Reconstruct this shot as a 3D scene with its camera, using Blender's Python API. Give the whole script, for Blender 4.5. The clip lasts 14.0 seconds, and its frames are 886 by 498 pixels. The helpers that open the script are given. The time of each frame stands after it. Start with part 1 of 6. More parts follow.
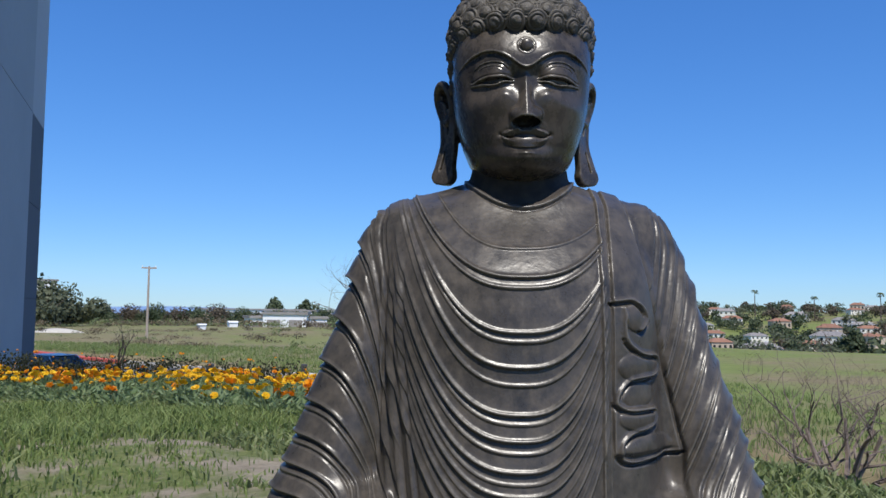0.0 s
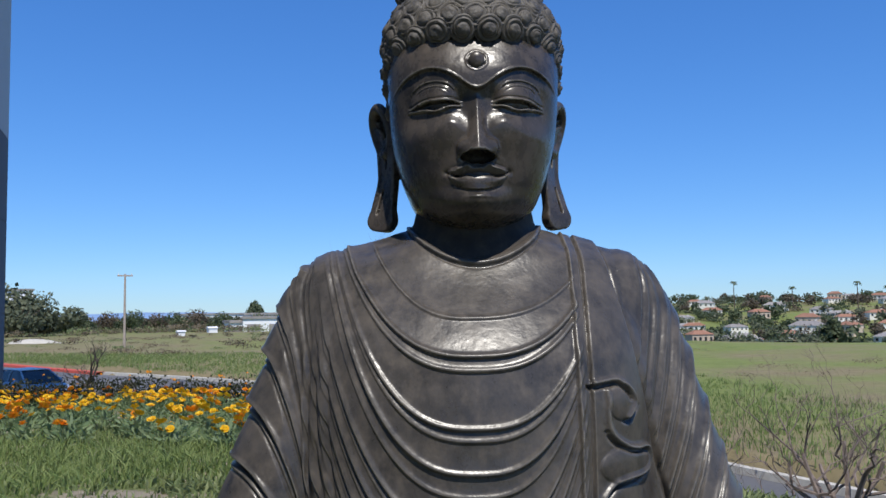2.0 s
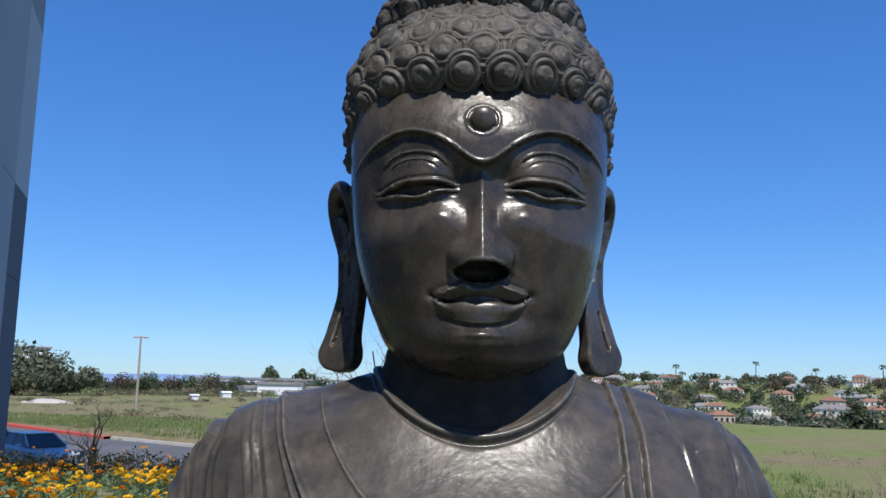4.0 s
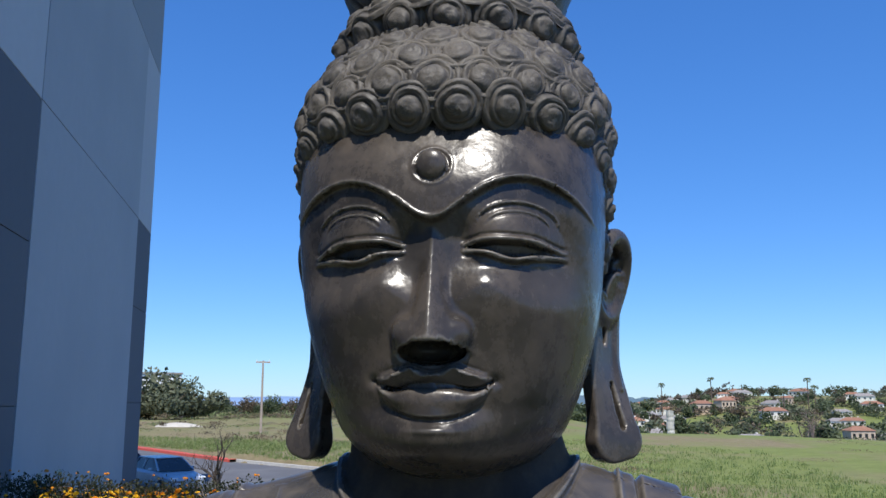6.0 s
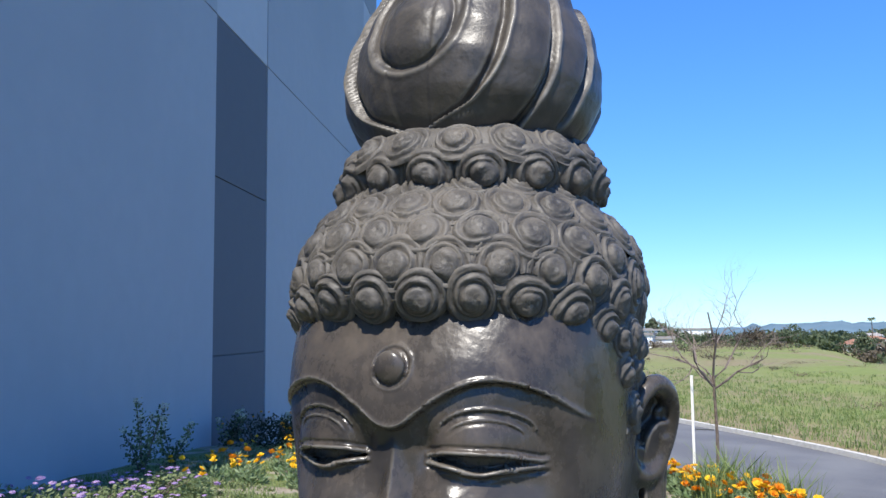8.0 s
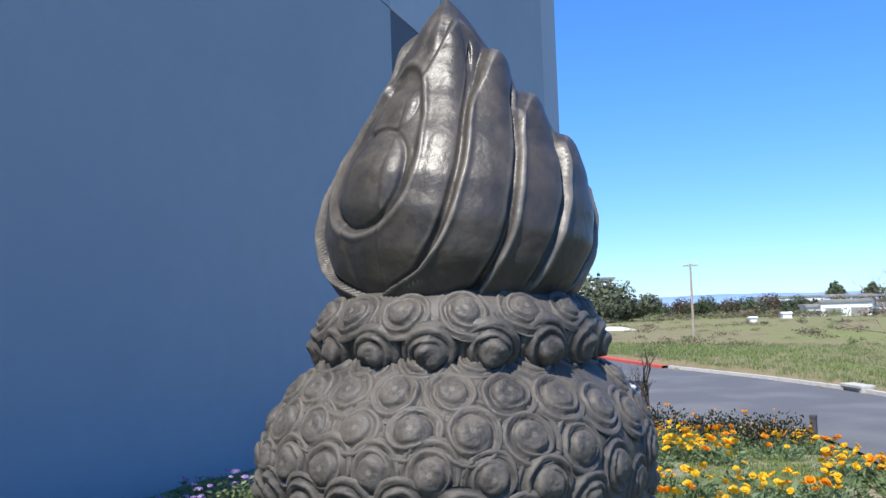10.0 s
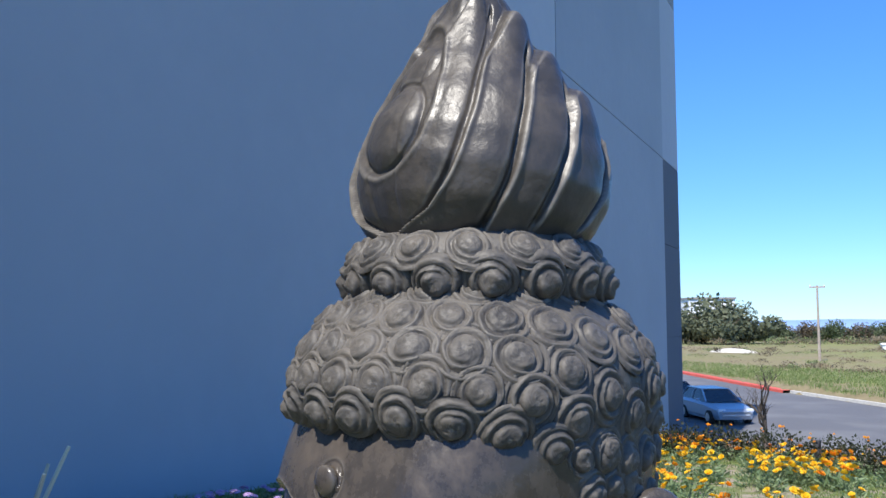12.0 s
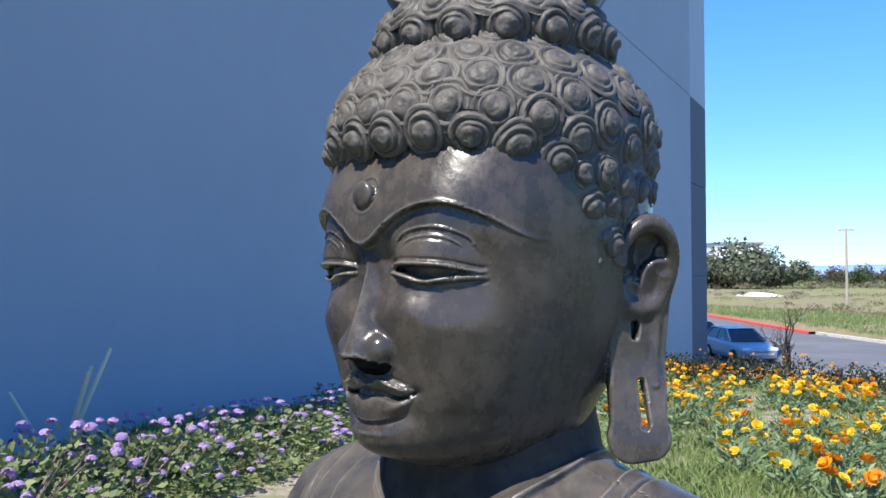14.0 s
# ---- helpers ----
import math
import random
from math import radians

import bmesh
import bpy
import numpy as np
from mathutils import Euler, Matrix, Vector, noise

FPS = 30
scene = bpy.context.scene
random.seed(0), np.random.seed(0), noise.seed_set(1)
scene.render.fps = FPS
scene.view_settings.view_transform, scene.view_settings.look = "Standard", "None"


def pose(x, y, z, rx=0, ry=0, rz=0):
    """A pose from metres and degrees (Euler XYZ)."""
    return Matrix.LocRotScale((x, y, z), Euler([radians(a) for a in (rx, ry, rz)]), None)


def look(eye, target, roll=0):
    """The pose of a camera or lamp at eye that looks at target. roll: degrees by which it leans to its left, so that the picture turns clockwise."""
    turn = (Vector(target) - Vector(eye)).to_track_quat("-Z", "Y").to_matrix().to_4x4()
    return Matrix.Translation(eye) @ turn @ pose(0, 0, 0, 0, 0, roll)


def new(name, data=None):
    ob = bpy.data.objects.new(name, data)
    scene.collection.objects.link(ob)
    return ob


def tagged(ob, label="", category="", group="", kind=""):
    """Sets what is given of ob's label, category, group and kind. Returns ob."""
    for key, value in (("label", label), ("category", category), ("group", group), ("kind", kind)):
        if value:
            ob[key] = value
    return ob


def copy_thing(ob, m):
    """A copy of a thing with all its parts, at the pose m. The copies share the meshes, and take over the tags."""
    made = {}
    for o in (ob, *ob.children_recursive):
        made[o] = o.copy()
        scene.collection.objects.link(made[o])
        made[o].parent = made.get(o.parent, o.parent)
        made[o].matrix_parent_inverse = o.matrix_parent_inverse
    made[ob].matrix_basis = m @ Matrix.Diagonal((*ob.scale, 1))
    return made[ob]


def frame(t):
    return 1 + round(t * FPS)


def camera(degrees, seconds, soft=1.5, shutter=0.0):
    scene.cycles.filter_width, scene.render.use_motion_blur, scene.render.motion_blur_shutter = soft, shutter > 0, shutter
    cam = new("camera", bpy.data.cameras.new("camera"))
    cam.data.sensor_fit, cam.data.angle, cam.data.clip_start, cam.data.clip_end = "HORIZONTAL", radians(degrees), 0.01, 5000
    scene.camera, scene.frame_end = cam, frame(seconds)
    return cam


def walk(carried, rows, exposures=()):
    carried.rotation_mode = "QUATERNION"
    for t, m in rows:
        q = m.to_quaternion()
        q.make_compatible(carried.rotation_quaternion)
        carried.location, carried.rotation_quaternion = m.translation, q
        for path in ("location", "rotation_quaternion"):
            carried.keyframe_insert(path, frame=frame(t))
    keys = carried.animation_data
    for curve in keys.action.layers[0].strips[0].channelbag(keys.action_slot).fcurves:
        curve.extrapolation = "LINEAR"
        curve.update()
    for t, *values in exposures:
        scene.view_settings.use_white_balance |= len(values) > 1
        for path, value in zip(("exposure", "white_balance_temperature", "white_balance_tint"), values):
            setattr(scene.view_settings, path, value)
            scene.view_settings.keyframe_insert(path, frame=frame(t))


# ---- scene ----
cam = camera(54.4, 14.0)
PATH = [
    (0, (0.044, 0.116, 0.778), (0.026, 2.111, 0.922), 0.7),
    (0.5, (0.074, 0.045, 0.807), (0.036, 2.043, 0.897), 1.1),
    (1, (0.103, 0.095, 0.905), (0.07, 2.095, 0.922), -0.6),
    (1.5, (0.132, 0.321, 0.945), (0.139, 2.32, 1.011), -0.3),
    (2, (0.13, 0.537, 0.945), (0.158, 2.532, 1.086), -0.8),
    (2.5, (0.121, 0.735, 0.973), (0.177, 2.722, 1.199), -0.5),
    (3, (0.137, 0.901, 1.016), (0.196, 2.881, 1.296), 0.7),
    (5.3, (0.256, 1.313, 1.173), (0.127, 3.282, 1.496), 0.6),
    (5.5, (0.271, 1.323, 1.171), (0.124, 3.288, 1.512), 0.7),
    (6, (0.354, 1.338, 1.194), (0.077, 3.289, 1.535), 0.1),
    (6.5, (0.441, 1.356, 1.241), (-0.015, 3.28, 1.546), -0.1),
    (7, (0.493, 1.388, 1.311), (-0.104, 3.28, 1.562), -0.3),
    (7.5, (0.533, 1.411, 1.383), (-0.177, 3.27, 1.584), -0.4),
    (8, (0.588, 1.451, 1.463), (-0.196, 3.282, 1.647), -0.6),
    (8.5, (0.637, 1.49, 1.525), (-0.231, 3.285, 1.69), -0.5),
    (9, (0.684, 1.548, 1.606), (-0.25, 3.309, 1.768), -0.9),
    (9.2, (0.702, 1.567, 1.633), (-0.283, 3.302, 1.774), -1.5),
    (11.3, (0.845, 1.665, 1.673), (-0.497, 3.138, 1.851), -1.1),
    (11.5, (0.855, 1.661, 1.648), (-0.494, 3.126, 1.834), -1.2),
    (12, (0.887, 1.64, 1.581), (-0.487, 3.084, 1.748), -0.1),
    (12.5, (0.913, 1.617, 1.509), (-0.479, 3.048, 1.629), 0.5),
    (13, (0.93, 1.598, 1.452), (-0.471, 3.022, 1.554), -0.1),
    (13.5, (0.951, 1.574, 1.393), (-0.46, 2.99, 1.452), -0.2),
    (14, (0.97, 1.559, 1.346), (-0.45, 2.967, 1.389), -0.2),
]
walk(cam, [(t, look(eye, target, roll)) for t, eye, target, roll in PATH], exposures=[(0, 0.12), (3.2, 0.12), (5.5, 0.2), (7.0, 0.64), (8.0, 0.80), (9.0, 0.68), (12.5, 0.85), (13.2, 0.95), (14, 1.02)])

# ---- world, sun, exposure ----
SUN_EL, SUN_AZ = 58.0, 10.0          # degrees above the horizon; turned from straight behind the first eye towards +x
sun_dir = Vector((math.sin(radians(SUN_AZ)) * math.cos(radians(SUN_EL)), -math.cos(radians(SUN_AZ)) * math.cos(radians(SUN_EL)), math.sin(radians(SUN_EL))))
world = bpy.data.worlds.new("sky")
scene.world = world
world.use_nodes = True
wn = world.node_tree
sky = wn.nodes.new("ShaderNodeTexSky")
sky.sky_type = "NISHITA"
sky.sun_disc = False
sky.sun_elevation = radians(SUN_EL)
sky.sun_rotation = math.atan2(sun_dir.x, sun_dir.y)
sky.altitude = 300
sky.air_density, sky.dust_density, sky.ozone_density = 1.0, 0.0, 6.0
wn.nodes["Background"].inputs["Strength"].default_value = 0.16
deep = wn.nodes.new("ShaderNodeHueSaturation")
deep.inputs["Saturation"].default_value = 1.3
level = wn.nodes.new("ShaderNodeGamma")
level.inputs["Gamma"].default_value = 0.72
wn.links.new(sky.outputs[0], level.inputs["Color"])
wn.links.new(level.outputs[0], deep.inputs["Color"])
clear = wn.nodes.new("ShaderNodeMix")
clear.data_type, clear.blend_type = "RGBA", "MULTIPLY"
clear.inputs["Factor"].default_value = 1.0
clear.inputs["B"].default_value = (0.65, 0.93, 1.36, 1)
wn.links.new(deep.outputs[0], clear.inputs["A"])
wn.links.new(clear.outputs["Result"], wn.nodes["Background"].inputs["Color"])
sun = new("sun", bpy.data.lights.new("sun", "SUN"))
sun.data.energy, sun.data.angle, sun.data.color = 4.2, radians(0.53), (1.0, 0.95, 0.87)
sun.matrix_world = look((0, 0, 30), Vector((0, 0, 30)) - sun_dir)


# ---- materials ----
def material(name):
    m = bpy.data.materials.new(name)
    m.use_nodes = True
    return m, m.node_tree, m.node_tree.nodes["Principled BSDF"]


def mixed(name, c1, c2, scale=8.0, detail=6.0, rough=(0.6, 0.9), bump=0.3, bump_scale=60.0, bump_dist=0.004, c3=None, scale3=1.5, metal=0.0, island=0.0, spec=0.5):
    """Two colours mixed by fine noise, a third by coarse noise, with fine relief."""
    m, t, b = material(name)
    n, l = t.nodes, t.links
    co = n.new("ShaderNodeTexCoord")
    nz = n.new("ShaderNodeTexNoise")
    nz.inputs["Scale"].default_value, nz.inputs["Detail"].default_value = scale, detail
    l.new(co.outputs["Object"], nz.inputs["Vector"])
    rp = n.new("ShaderNodeValToRGB")
    rp.color_ramp.elements[0].position, rp.color_ramp.elements[1].position = 0.32, 0.68
    rp.color_ramp.elements[0].color, rp.color_ramp.elements[1].color = (*c1, 1), (*c2, 1)
    l.new(nz.outputs["Fac"], rp.inputs["Fac"])
    col = rp.outputs["Color"]
    if c3:
        n3 = n.new("ShaderNodeTexNoise")
        n3.inputs["Scale"].default_value, n3.inputs["Detail"].default_value = scale3, 4
        l.new(co.outputs["Object"], n3.inputs["Vector"])
        r3 = n.new("ShaderNodeValToRGB")
        r3.color_ramp.elements[0].position, r3.color_ramp.elements[1].position = 0.45, 0.66
        l.new(n3.outputs["Fac"], r3.inputs["Fac"])
        mx = n.new("ShaderNodeMix")
        mx.data_type = "RGBA"
        l.new(r3.outputs["Color"], mx.inputs["Factor"])
        l.new(col, mx.inputs["A"])
        mx.inputs["B"].default_value = (*c3, 1)
        col = mx.outputs["Result"]
    if island:
        ge = n.new("ShaderNodeNewGeometry")
        oi = n.new("ShaderNodeObjectInfo")
        ad = n.new("ShaderNodeMath")
        ad.operation = "ADD"
        l.new(ge.outputs["Random Per Island"], ad.inputs[0])
        l.new(oi.outputs["Random"], ad.inputs[1])
        mr = n.new("ShaderNodeMapRange")
        mr.inputs["From Max"].default_value = 2.0
        mr.inputs["To Min"].default_value, mr.inputs["To Max"].default_value = 1 - island, 1 + island
        l.new(ad.outputs[0], mr.inputs["Value"])
        hs = n.new("ShaderNodeHueSaturation")
        l.new(mr.outputs["Result"], hs.inputs["Value"])
        l.new(col, hs.inputs["Color"])
        col = hs.outputs["Color"]
    l.new(col, b.inputs["Base Color"])
    mp = n.new("ShaderNodeMapRange")
    mp.inputs["To Min"].default_value, mp.inputs["To Max"].default_value = rough
    l.new(nz.outputs["Fac"], mp.inputs["Value"])
    l.new(mp.outputs["Result"], b.inputs["Roughness"])
    b.inputs["Metallic"].default_value = metal
    b.inputs["Specular IOR Level"].default_value = spec
    if bump:
        nb = n.new("ShaderNodeTexNoise")
        nb.inputs["Scale"].default_value, nb.inputs["Detail"].default_value = bump_scale, 5
        l.new(co.outputs["Object"], nb.inputs["Vector"])
        bp = n.new("ShaderNodeBump")
        bp.inputs["Strength"].default_value, bp.inputs["Distance"].default_value = bump, bump_dist
        l.new(nb.outputs["Fac"], bp.inputs["Height"])
        l.new(bp.outputs["Normal"], b.inputs["Normal"])
    return m


def leafy(name, c1, c2, island=0.35, rough=0.6):
    """Leaves, petals and blades: colour varied from piece to piece, some light let through."""
    m, t, b = material(name)
    n, l = t.nodes, t.links
    ge = n.new("ShaderNodeNewGeometry")
    oi = n.new("ShaderNodeObjectInfo")
    ad = n.new("ShaderNodeMath")
    ad.operation = "ADD"
    l.new(ge.outputs["Random Per Island"], ad.inputs[0])
    l.new(oi.outputs["Random"], ad.inputs[1])
    fr = n.new("ShaderNodeMath")
    fr.operation = "FRACT"
    l.new(ad.outputs[0], fr.inputs[0])
    rp = n.new("ShaderNodeValToRGB")
    rp.color_ramp.elements[0].color, rp.color_ramp.elements[1].color = (*c1, 1), (*c2, 1)
    l.new(fr.outputs[0], rp.inputs["Fac"])
    l.new(rp.outputs["Color"], b.inputs["Base Color"])
    b.inputs["Roughness"].default_value = rough
    b.inputs["Specular IOR Level"].default_value = 0.3
    tr = n.new("ShaderNodeBsdfTranslucent")
    l.new(rp.outputs["Color"], tr.inputs["Color"])
    mx = n.new("ShaderNodeMixShader")
    mx.inputs["Fac"].default_value = 0.3
    l.new(b.outputs[0], mx.inputs[1])
    l.new(tr.outputs[0], mx.inputs[2])
    l.new(mx.outputs[0], n["Material Output"].inputs["Surface"])
    return m


def stone_material(name, dark, light, dust, rough, bump, dust_low, dust_high, spec=0.5):
    """Carved dark stone: cloudy colour, pale dust on worn edges, polish that varies."""
    m, t, b = material(name)
    n, l = t.nodes, t.links
    co = n.new("ShaderNodeTexCoord")
    n1 = n.new("ShaderNodeTexNoise")
    n1.inputs["Scale"].default_value, n1.inputs["Detail"].default_value, n1.inputs["Roughness"].default_value = 9, 8, 0.65
    l.new(co.outputs["Object"], n1.inputs["Vector"])
    rp = n.new("ShaderNodeValToRGB")
    rp.color_ramp.elements[0].position, rp.color_ramp.elements[1].position = 0.3, 0.72
    rp.color_ramp.elements[0].color, rp.color_ramp.elements[1].color = (*dark, 1), (*light, 1)
    l.new(n1.outputs["Fac"], rp.inputs["Fac"])
    nc = n.new("ShaderNodeTexNoise")
    nc.inputs["Scale"].default_value, nc.inputs["Detail"].default_value, nc.inputs["Roughness"].default_value = 26, 10, 0.72
    st = n.new("ShaderNodeMapping")
    st.inputs["Scale"].default_value = (1.0, 1.0, 0.75)
    l.new(co.outputs["Object"], st.inputs["Vector"])
    l.new(st.outputs["Vector"], nc.inputs["Vector"])
    cr = n.new("ShaderNodeMapRange")
    cr.inputs["From Min"].default_value, cr.inputs["From Max"].default_value = 0.44, 0.66
    cr.inputs["To Max"].default_value = 0.75
    l.new(nc.outputs["Fac"], cr.inputs["Value"])
    mb = n.new("ShaderNodeMix")
    mb.data_type = "RGBA"
    l.new(cr.outputs["Result"], mb.inputs["Factor"])
    l.new(rp.outputs["Color"], mb.inputs["A"])
    mb.inputs["B"].default_value = (light[0] * 1.36, light[1] * 1.29, light[2] * 1.18, 1)
    ge = n.new("ShaderNodeNewGeometry")
    pr = n.new("ShaderNodeMapRange")
    pr.inputs["From Min"].default_value, pr.inputs["From Max"].default_value = dust_low, dust_high
    l.new(ge.outputs["Pointiness"], pr.inputs["Value"])
    n2 = n.new("ShaderNodeTexNoise")
    n2.inputs["Scale"].default_value, n2.inputs["Detail"].default_value = 70, 4
    l.new(co.outputs["Object"], n2.inputs["Vector"])
    mu = n.new("ShaderNodeMath")
    mu.operation = "MULTIPLY"
    l.new(pr.outputs["Result"], mu.inputs[0])
    l.new(n2.outputs["Fac"], mu.inputs[1])
    mx = n.new("ShaderNodeMix")
    mx.data_type = "RGBA"
    l.new(mu.outputs[0], mx.inputs["Factor"])
    l.new(mb.outputs["Result"], mx.inputs["A"])
    mx.inputs["B"].default_value = (*dust, 1)
    # short pale scratches and specks
    vo = n.new("ShaderNodeTexNoise")
    vo.inputs["Scale"].default_value, vo.inputs["Detail"].default_value, vo.inputs["Roughness"].default_value = 38, 9, 0.8
    l.new(co.outputs["Object"], vo.inputs["Vector"])
    vr = n.new("ShaderNodeMapRange")
    vr.inputs["From Min"].default_value, vr.inputs["From Max"].default_value = 0.66, 0.8
    vr.inputs["To Max"].default_value = 0.5
    l.new(vo.outputs["Fac"], vr.inputs["Value"])
    m2 = n.new("ShaderNodeMix")
    m2.data_type = "RGBA"
    l.new(vr.outputs["Result"], m2.inputs["Factor"])
    l.new(mx.outputs["Result"], m2.inputs["A"])
    m2.inputs["B"].default_value = (*dust, 1)
    l.new(m2.outputs["Result"], b.inputs["Base Color"])
    rr = n.new("ShaderNodeMapRange")
    rr.inputs["From Min"].default_value, rr.inputs["From Max"].default_value = 0.3, 0.7
    rr.inputs["To Min"].default_value, rr.inputs["To Max"].default_value = rough
    l.new(nc.outputs["Fac"], rr.inputs["Value"])
    l.new(rr.outputs["Result"], b.inputs["Roughness"])
    b.inputs["Specular IOR Level"].default_value = spec
    nb = n.new("ShaderNodeTexNoise")
    nb.inputs["Scale"].default_value, nb.inputs["Detail"].default_value = 90, 6
    l.new(co.outputs["Object"], nb.inputs["Vector"])
    bp = n.new("ShaderNodeBump")
    bp.inputs["Strength"].default_value, bp.inputs["Distance"].default_value = bump, 0.003
    l.new(nb.outputs["Fac"], bp.inputs["Height"])
    nl = n.new("ShaderNodeTexNoise")
    nl.inputs["Scale"].default_value, nl.inputs["Detail"].default_value, nl.inputs["Roughness"].default_value = 22, 3, 0.55
    l.new(co.outputs["Object"], nl.inputs["Vector"])
    b2 = n.new("ShaderNodeBump")
    b2.inputs["Strength"].default_value, b2.inputs["Distance"].default_value = 0.22, 0.006
    l.new(nl.outputs["Fac"], b2.inputs["Height"])
    l.new(bp.outputs["Normal"], b2.inputs["Normal"])
    l.new(b2.outputs["Normal"], b.inputs["Normal"])
    return m


M_POLISH = stone_material("polished_stone", (0.021, 0.0190, 0.0175), (0.074, 0.063, 0.054), (0.25, 0.23, 0.20), (0.16, 0.39), 0.18, 0.508, 0.575, 0.42)
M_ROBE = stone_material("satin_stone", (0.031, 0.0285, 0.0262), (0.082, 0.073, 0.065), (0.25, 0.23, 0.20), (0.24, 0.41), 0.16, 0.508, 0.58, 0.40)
# neck stone is matt, toned dark to hold the shade under the head
M_NECK_SHADE = stone_material("matt_shade_stone", (0.030, 0.026, 0.0225), (0.062, 0.052, 0.044), (0.20, 0.18, 0.15), (0.55, 0.75), 0.3, 0.51, 0.60, 0.15)
M_WORN = stone_material("worn_stone", (0.025, 0.0232, 0.0215), (0.066, 0.058, 0.050), (0.30, 0.275, 0.235), (0.29, 0.52), 0.35, 0.505, 0.565, 0.45)
M_HAIR = stone_material("rough_stone", (0.034, 0.0315, 0.029), (0.094, 0.086, 0.077), (0.24, 0.22, 0.19), (0.40, 0.72), 0.6, 0.49, 0.62, 0.28)
M_WALL = mixed("blue_grey_paint", (0.33, 0.365, 0.41), (0.35, 0.385, 0.43), 3, 5, (0.75, 0.9), 0.12, 120, 0.002, (0.315, 0.35, 0.395), 0.25)
M_WALL_DARK = mixed("dark_blue_paint", (0.095, 0.11, 0.135), (0.105, 0.12, 0.145), 3, 5, (0.75, 0.9), 0.12, 120, 0.002)
M_WALL_PALE = mixed("pale_blue_paint", (0.41, 0.445, 0.49), (0.43, 0.465, 0.51), 3, 5, (0.75, 0.9), 0.12, 120, 0.002)
M_WALL_TOP = mixed("upper_blue_paint", (0.25, 0.28, 0.315), (0.265, 0.295, 0.33), 3, 5, (0.75, 0.9), 0.12, 120, 0.002)
M_ASPHALT = mixed("asphalt", (0.09, 0.09, 0.095), (0.13, 0.13, 0.135), 30, 8, (0.75, 0.95), 0.4, 150, 0.004, (0.15, 0.15, 0.15), 0.35)
M_KERB = mixed("kerb_concrete", (0.42, 0.40, 0.36), (0.55, 0.53, 0.48), 6, 6, (0.7, 0.9), 0.3, 60, 0.004)
M_KERB_RED = mixed("red_kerb_paint", (0.48, 0.07, 0.045), (0.58, 0.10, 0.06), 5, 6, (0.6, 0.8), 0.2, 60, 0.003)
M_BARK = mixed("bark", (0.09, 0.065, 0.05), (0.17, 0.13, 0.10), 18, 6, (0.8, 0.95), 0.6, 60, 0.008)
M_DEAD_WOOD = mixed("dead_wood", (0.045, 0.036, 0.030), (0.09, 0.072, 0.06), 14, 5, (0.8, 0.95), 0.4, 80, 0.003)
M_TWIG = mixed("dry_twig", (0.13, 0.10, 0.085), (0.24, 0.19, 0.165), 14, 5, (0.8, 0.95), 0.4, 80, 0.003)
M_POLE = mixed("weathered_pole", (0.33, 0.27, 0.22), (0.44, 0.37, 0.31), 4, 5, (0.8, 0.95), 0.3, 40, 0.005)
M_STAKE = mixed("white_stake", (0.72, 0.70, 0.64), (0.80, 0.78, 0.73), 10, 5, (0.6, 0.8), 0.2, 50, 0.002)
M_POST = mixed("dark_post", (0.05, 0.05, 0.055), (0.08, 0.08, 0.085), 12, 5, (0.5, 0.7), 0.2, 50, 0.002)
M_GRASS = leafy("grass_blades", (0.115, 0.18, 0.048), (0.27, 0.325, 0.12))
M_POPPY_LEAF = leafy("poppy_leaves", (0.125, 0.195, 0.08), (0.26, 0.33, 0.18))
M_YELLOW = leafy("yellow_petals", (0.80, 0.42, 0.014), (0.85, 0.60, 0.03), rough=0.5)
M_ORANGE = leafy("orange_petals", (0.80, 0.25, 0.015), (0.85, 0.40, 0.02), rough=0.5)
M_PURPLE = leafy("purple_petals", (0.31, 0.20, 0.43), (0.52, 0.37, 0.60), rough=0.5)
M_PALE = leafy("pale_seed_heads", (0.55, 0.52, 0.38), (0.72, 0.70, 0.55), rough=0.7)
M_SHRUB = leafy("shrub_leaves", (0.115, 0.16, 0.06), (0.26, 0.295, 0.135))
M_DARK_SHRUB = leafy("dark_shrub_leaves", (0.022, 0.03, 0.018), (0.06, 0.065, 0.03))
# far foliage tones are lightened and evened to hold haze in their colour
M_TREE = leafy("tree_leaves", (0.065, 0.090, 0.045), (0.115, 0.140, 0.070))
M_TREE_GREY = leafy("grey_green_leaves", (0.09, 0.11, 0.065), (0.16, 0.175, 0.105))
M_TREE_BROWN = leafy("brown_leaves", (0.095, 0.078, 0.055), (0.15, 0.120, 0.080))
M_DRY_BRUSH = leafy("dry_brush", (0.17, 0.135, 0.085), (0.27, 0.22, 0.14))
M_STUCCO = mixed("white_stucco", (0.70, 0.67, 0.60), (0.80, 0.77, 0.70), 0.6, 4, (0.8, 0.9), 0.1, 20, 0.01, island=0.12)
M_STUCCO_TAN = mixed("tan_stucco", (0.48, 0.38, 0.29), (0.56, 0.46, 0.36), 0.6, 4, (0.8, 0.9), 0.1, 20, 0.01, island=0.12)
M_TILE = mixed("clay_roof_tiles", (0.24, 0.115, 0.07), (0.34, 0.18, 0.115), 1.2, 6, (0.8, 0.9), 0.5, 3, 0.1, island=0.2)
M_GREY_ROOF = mixed("grey_roof", (0.22, 0.20, 0.19), (0.32, 0.30, 0.28), 1.2, 6, (0.8, 0.9), 0.4, 3, 0.1, island=0.2)
M_WHITE_METAL = mixed("white_cladding", (0.78, 0.79, 0.80), (0.84, 0.84, 0.84), 0.4, 4, (0.5, 0.7), 0.1, 2, 0.02)
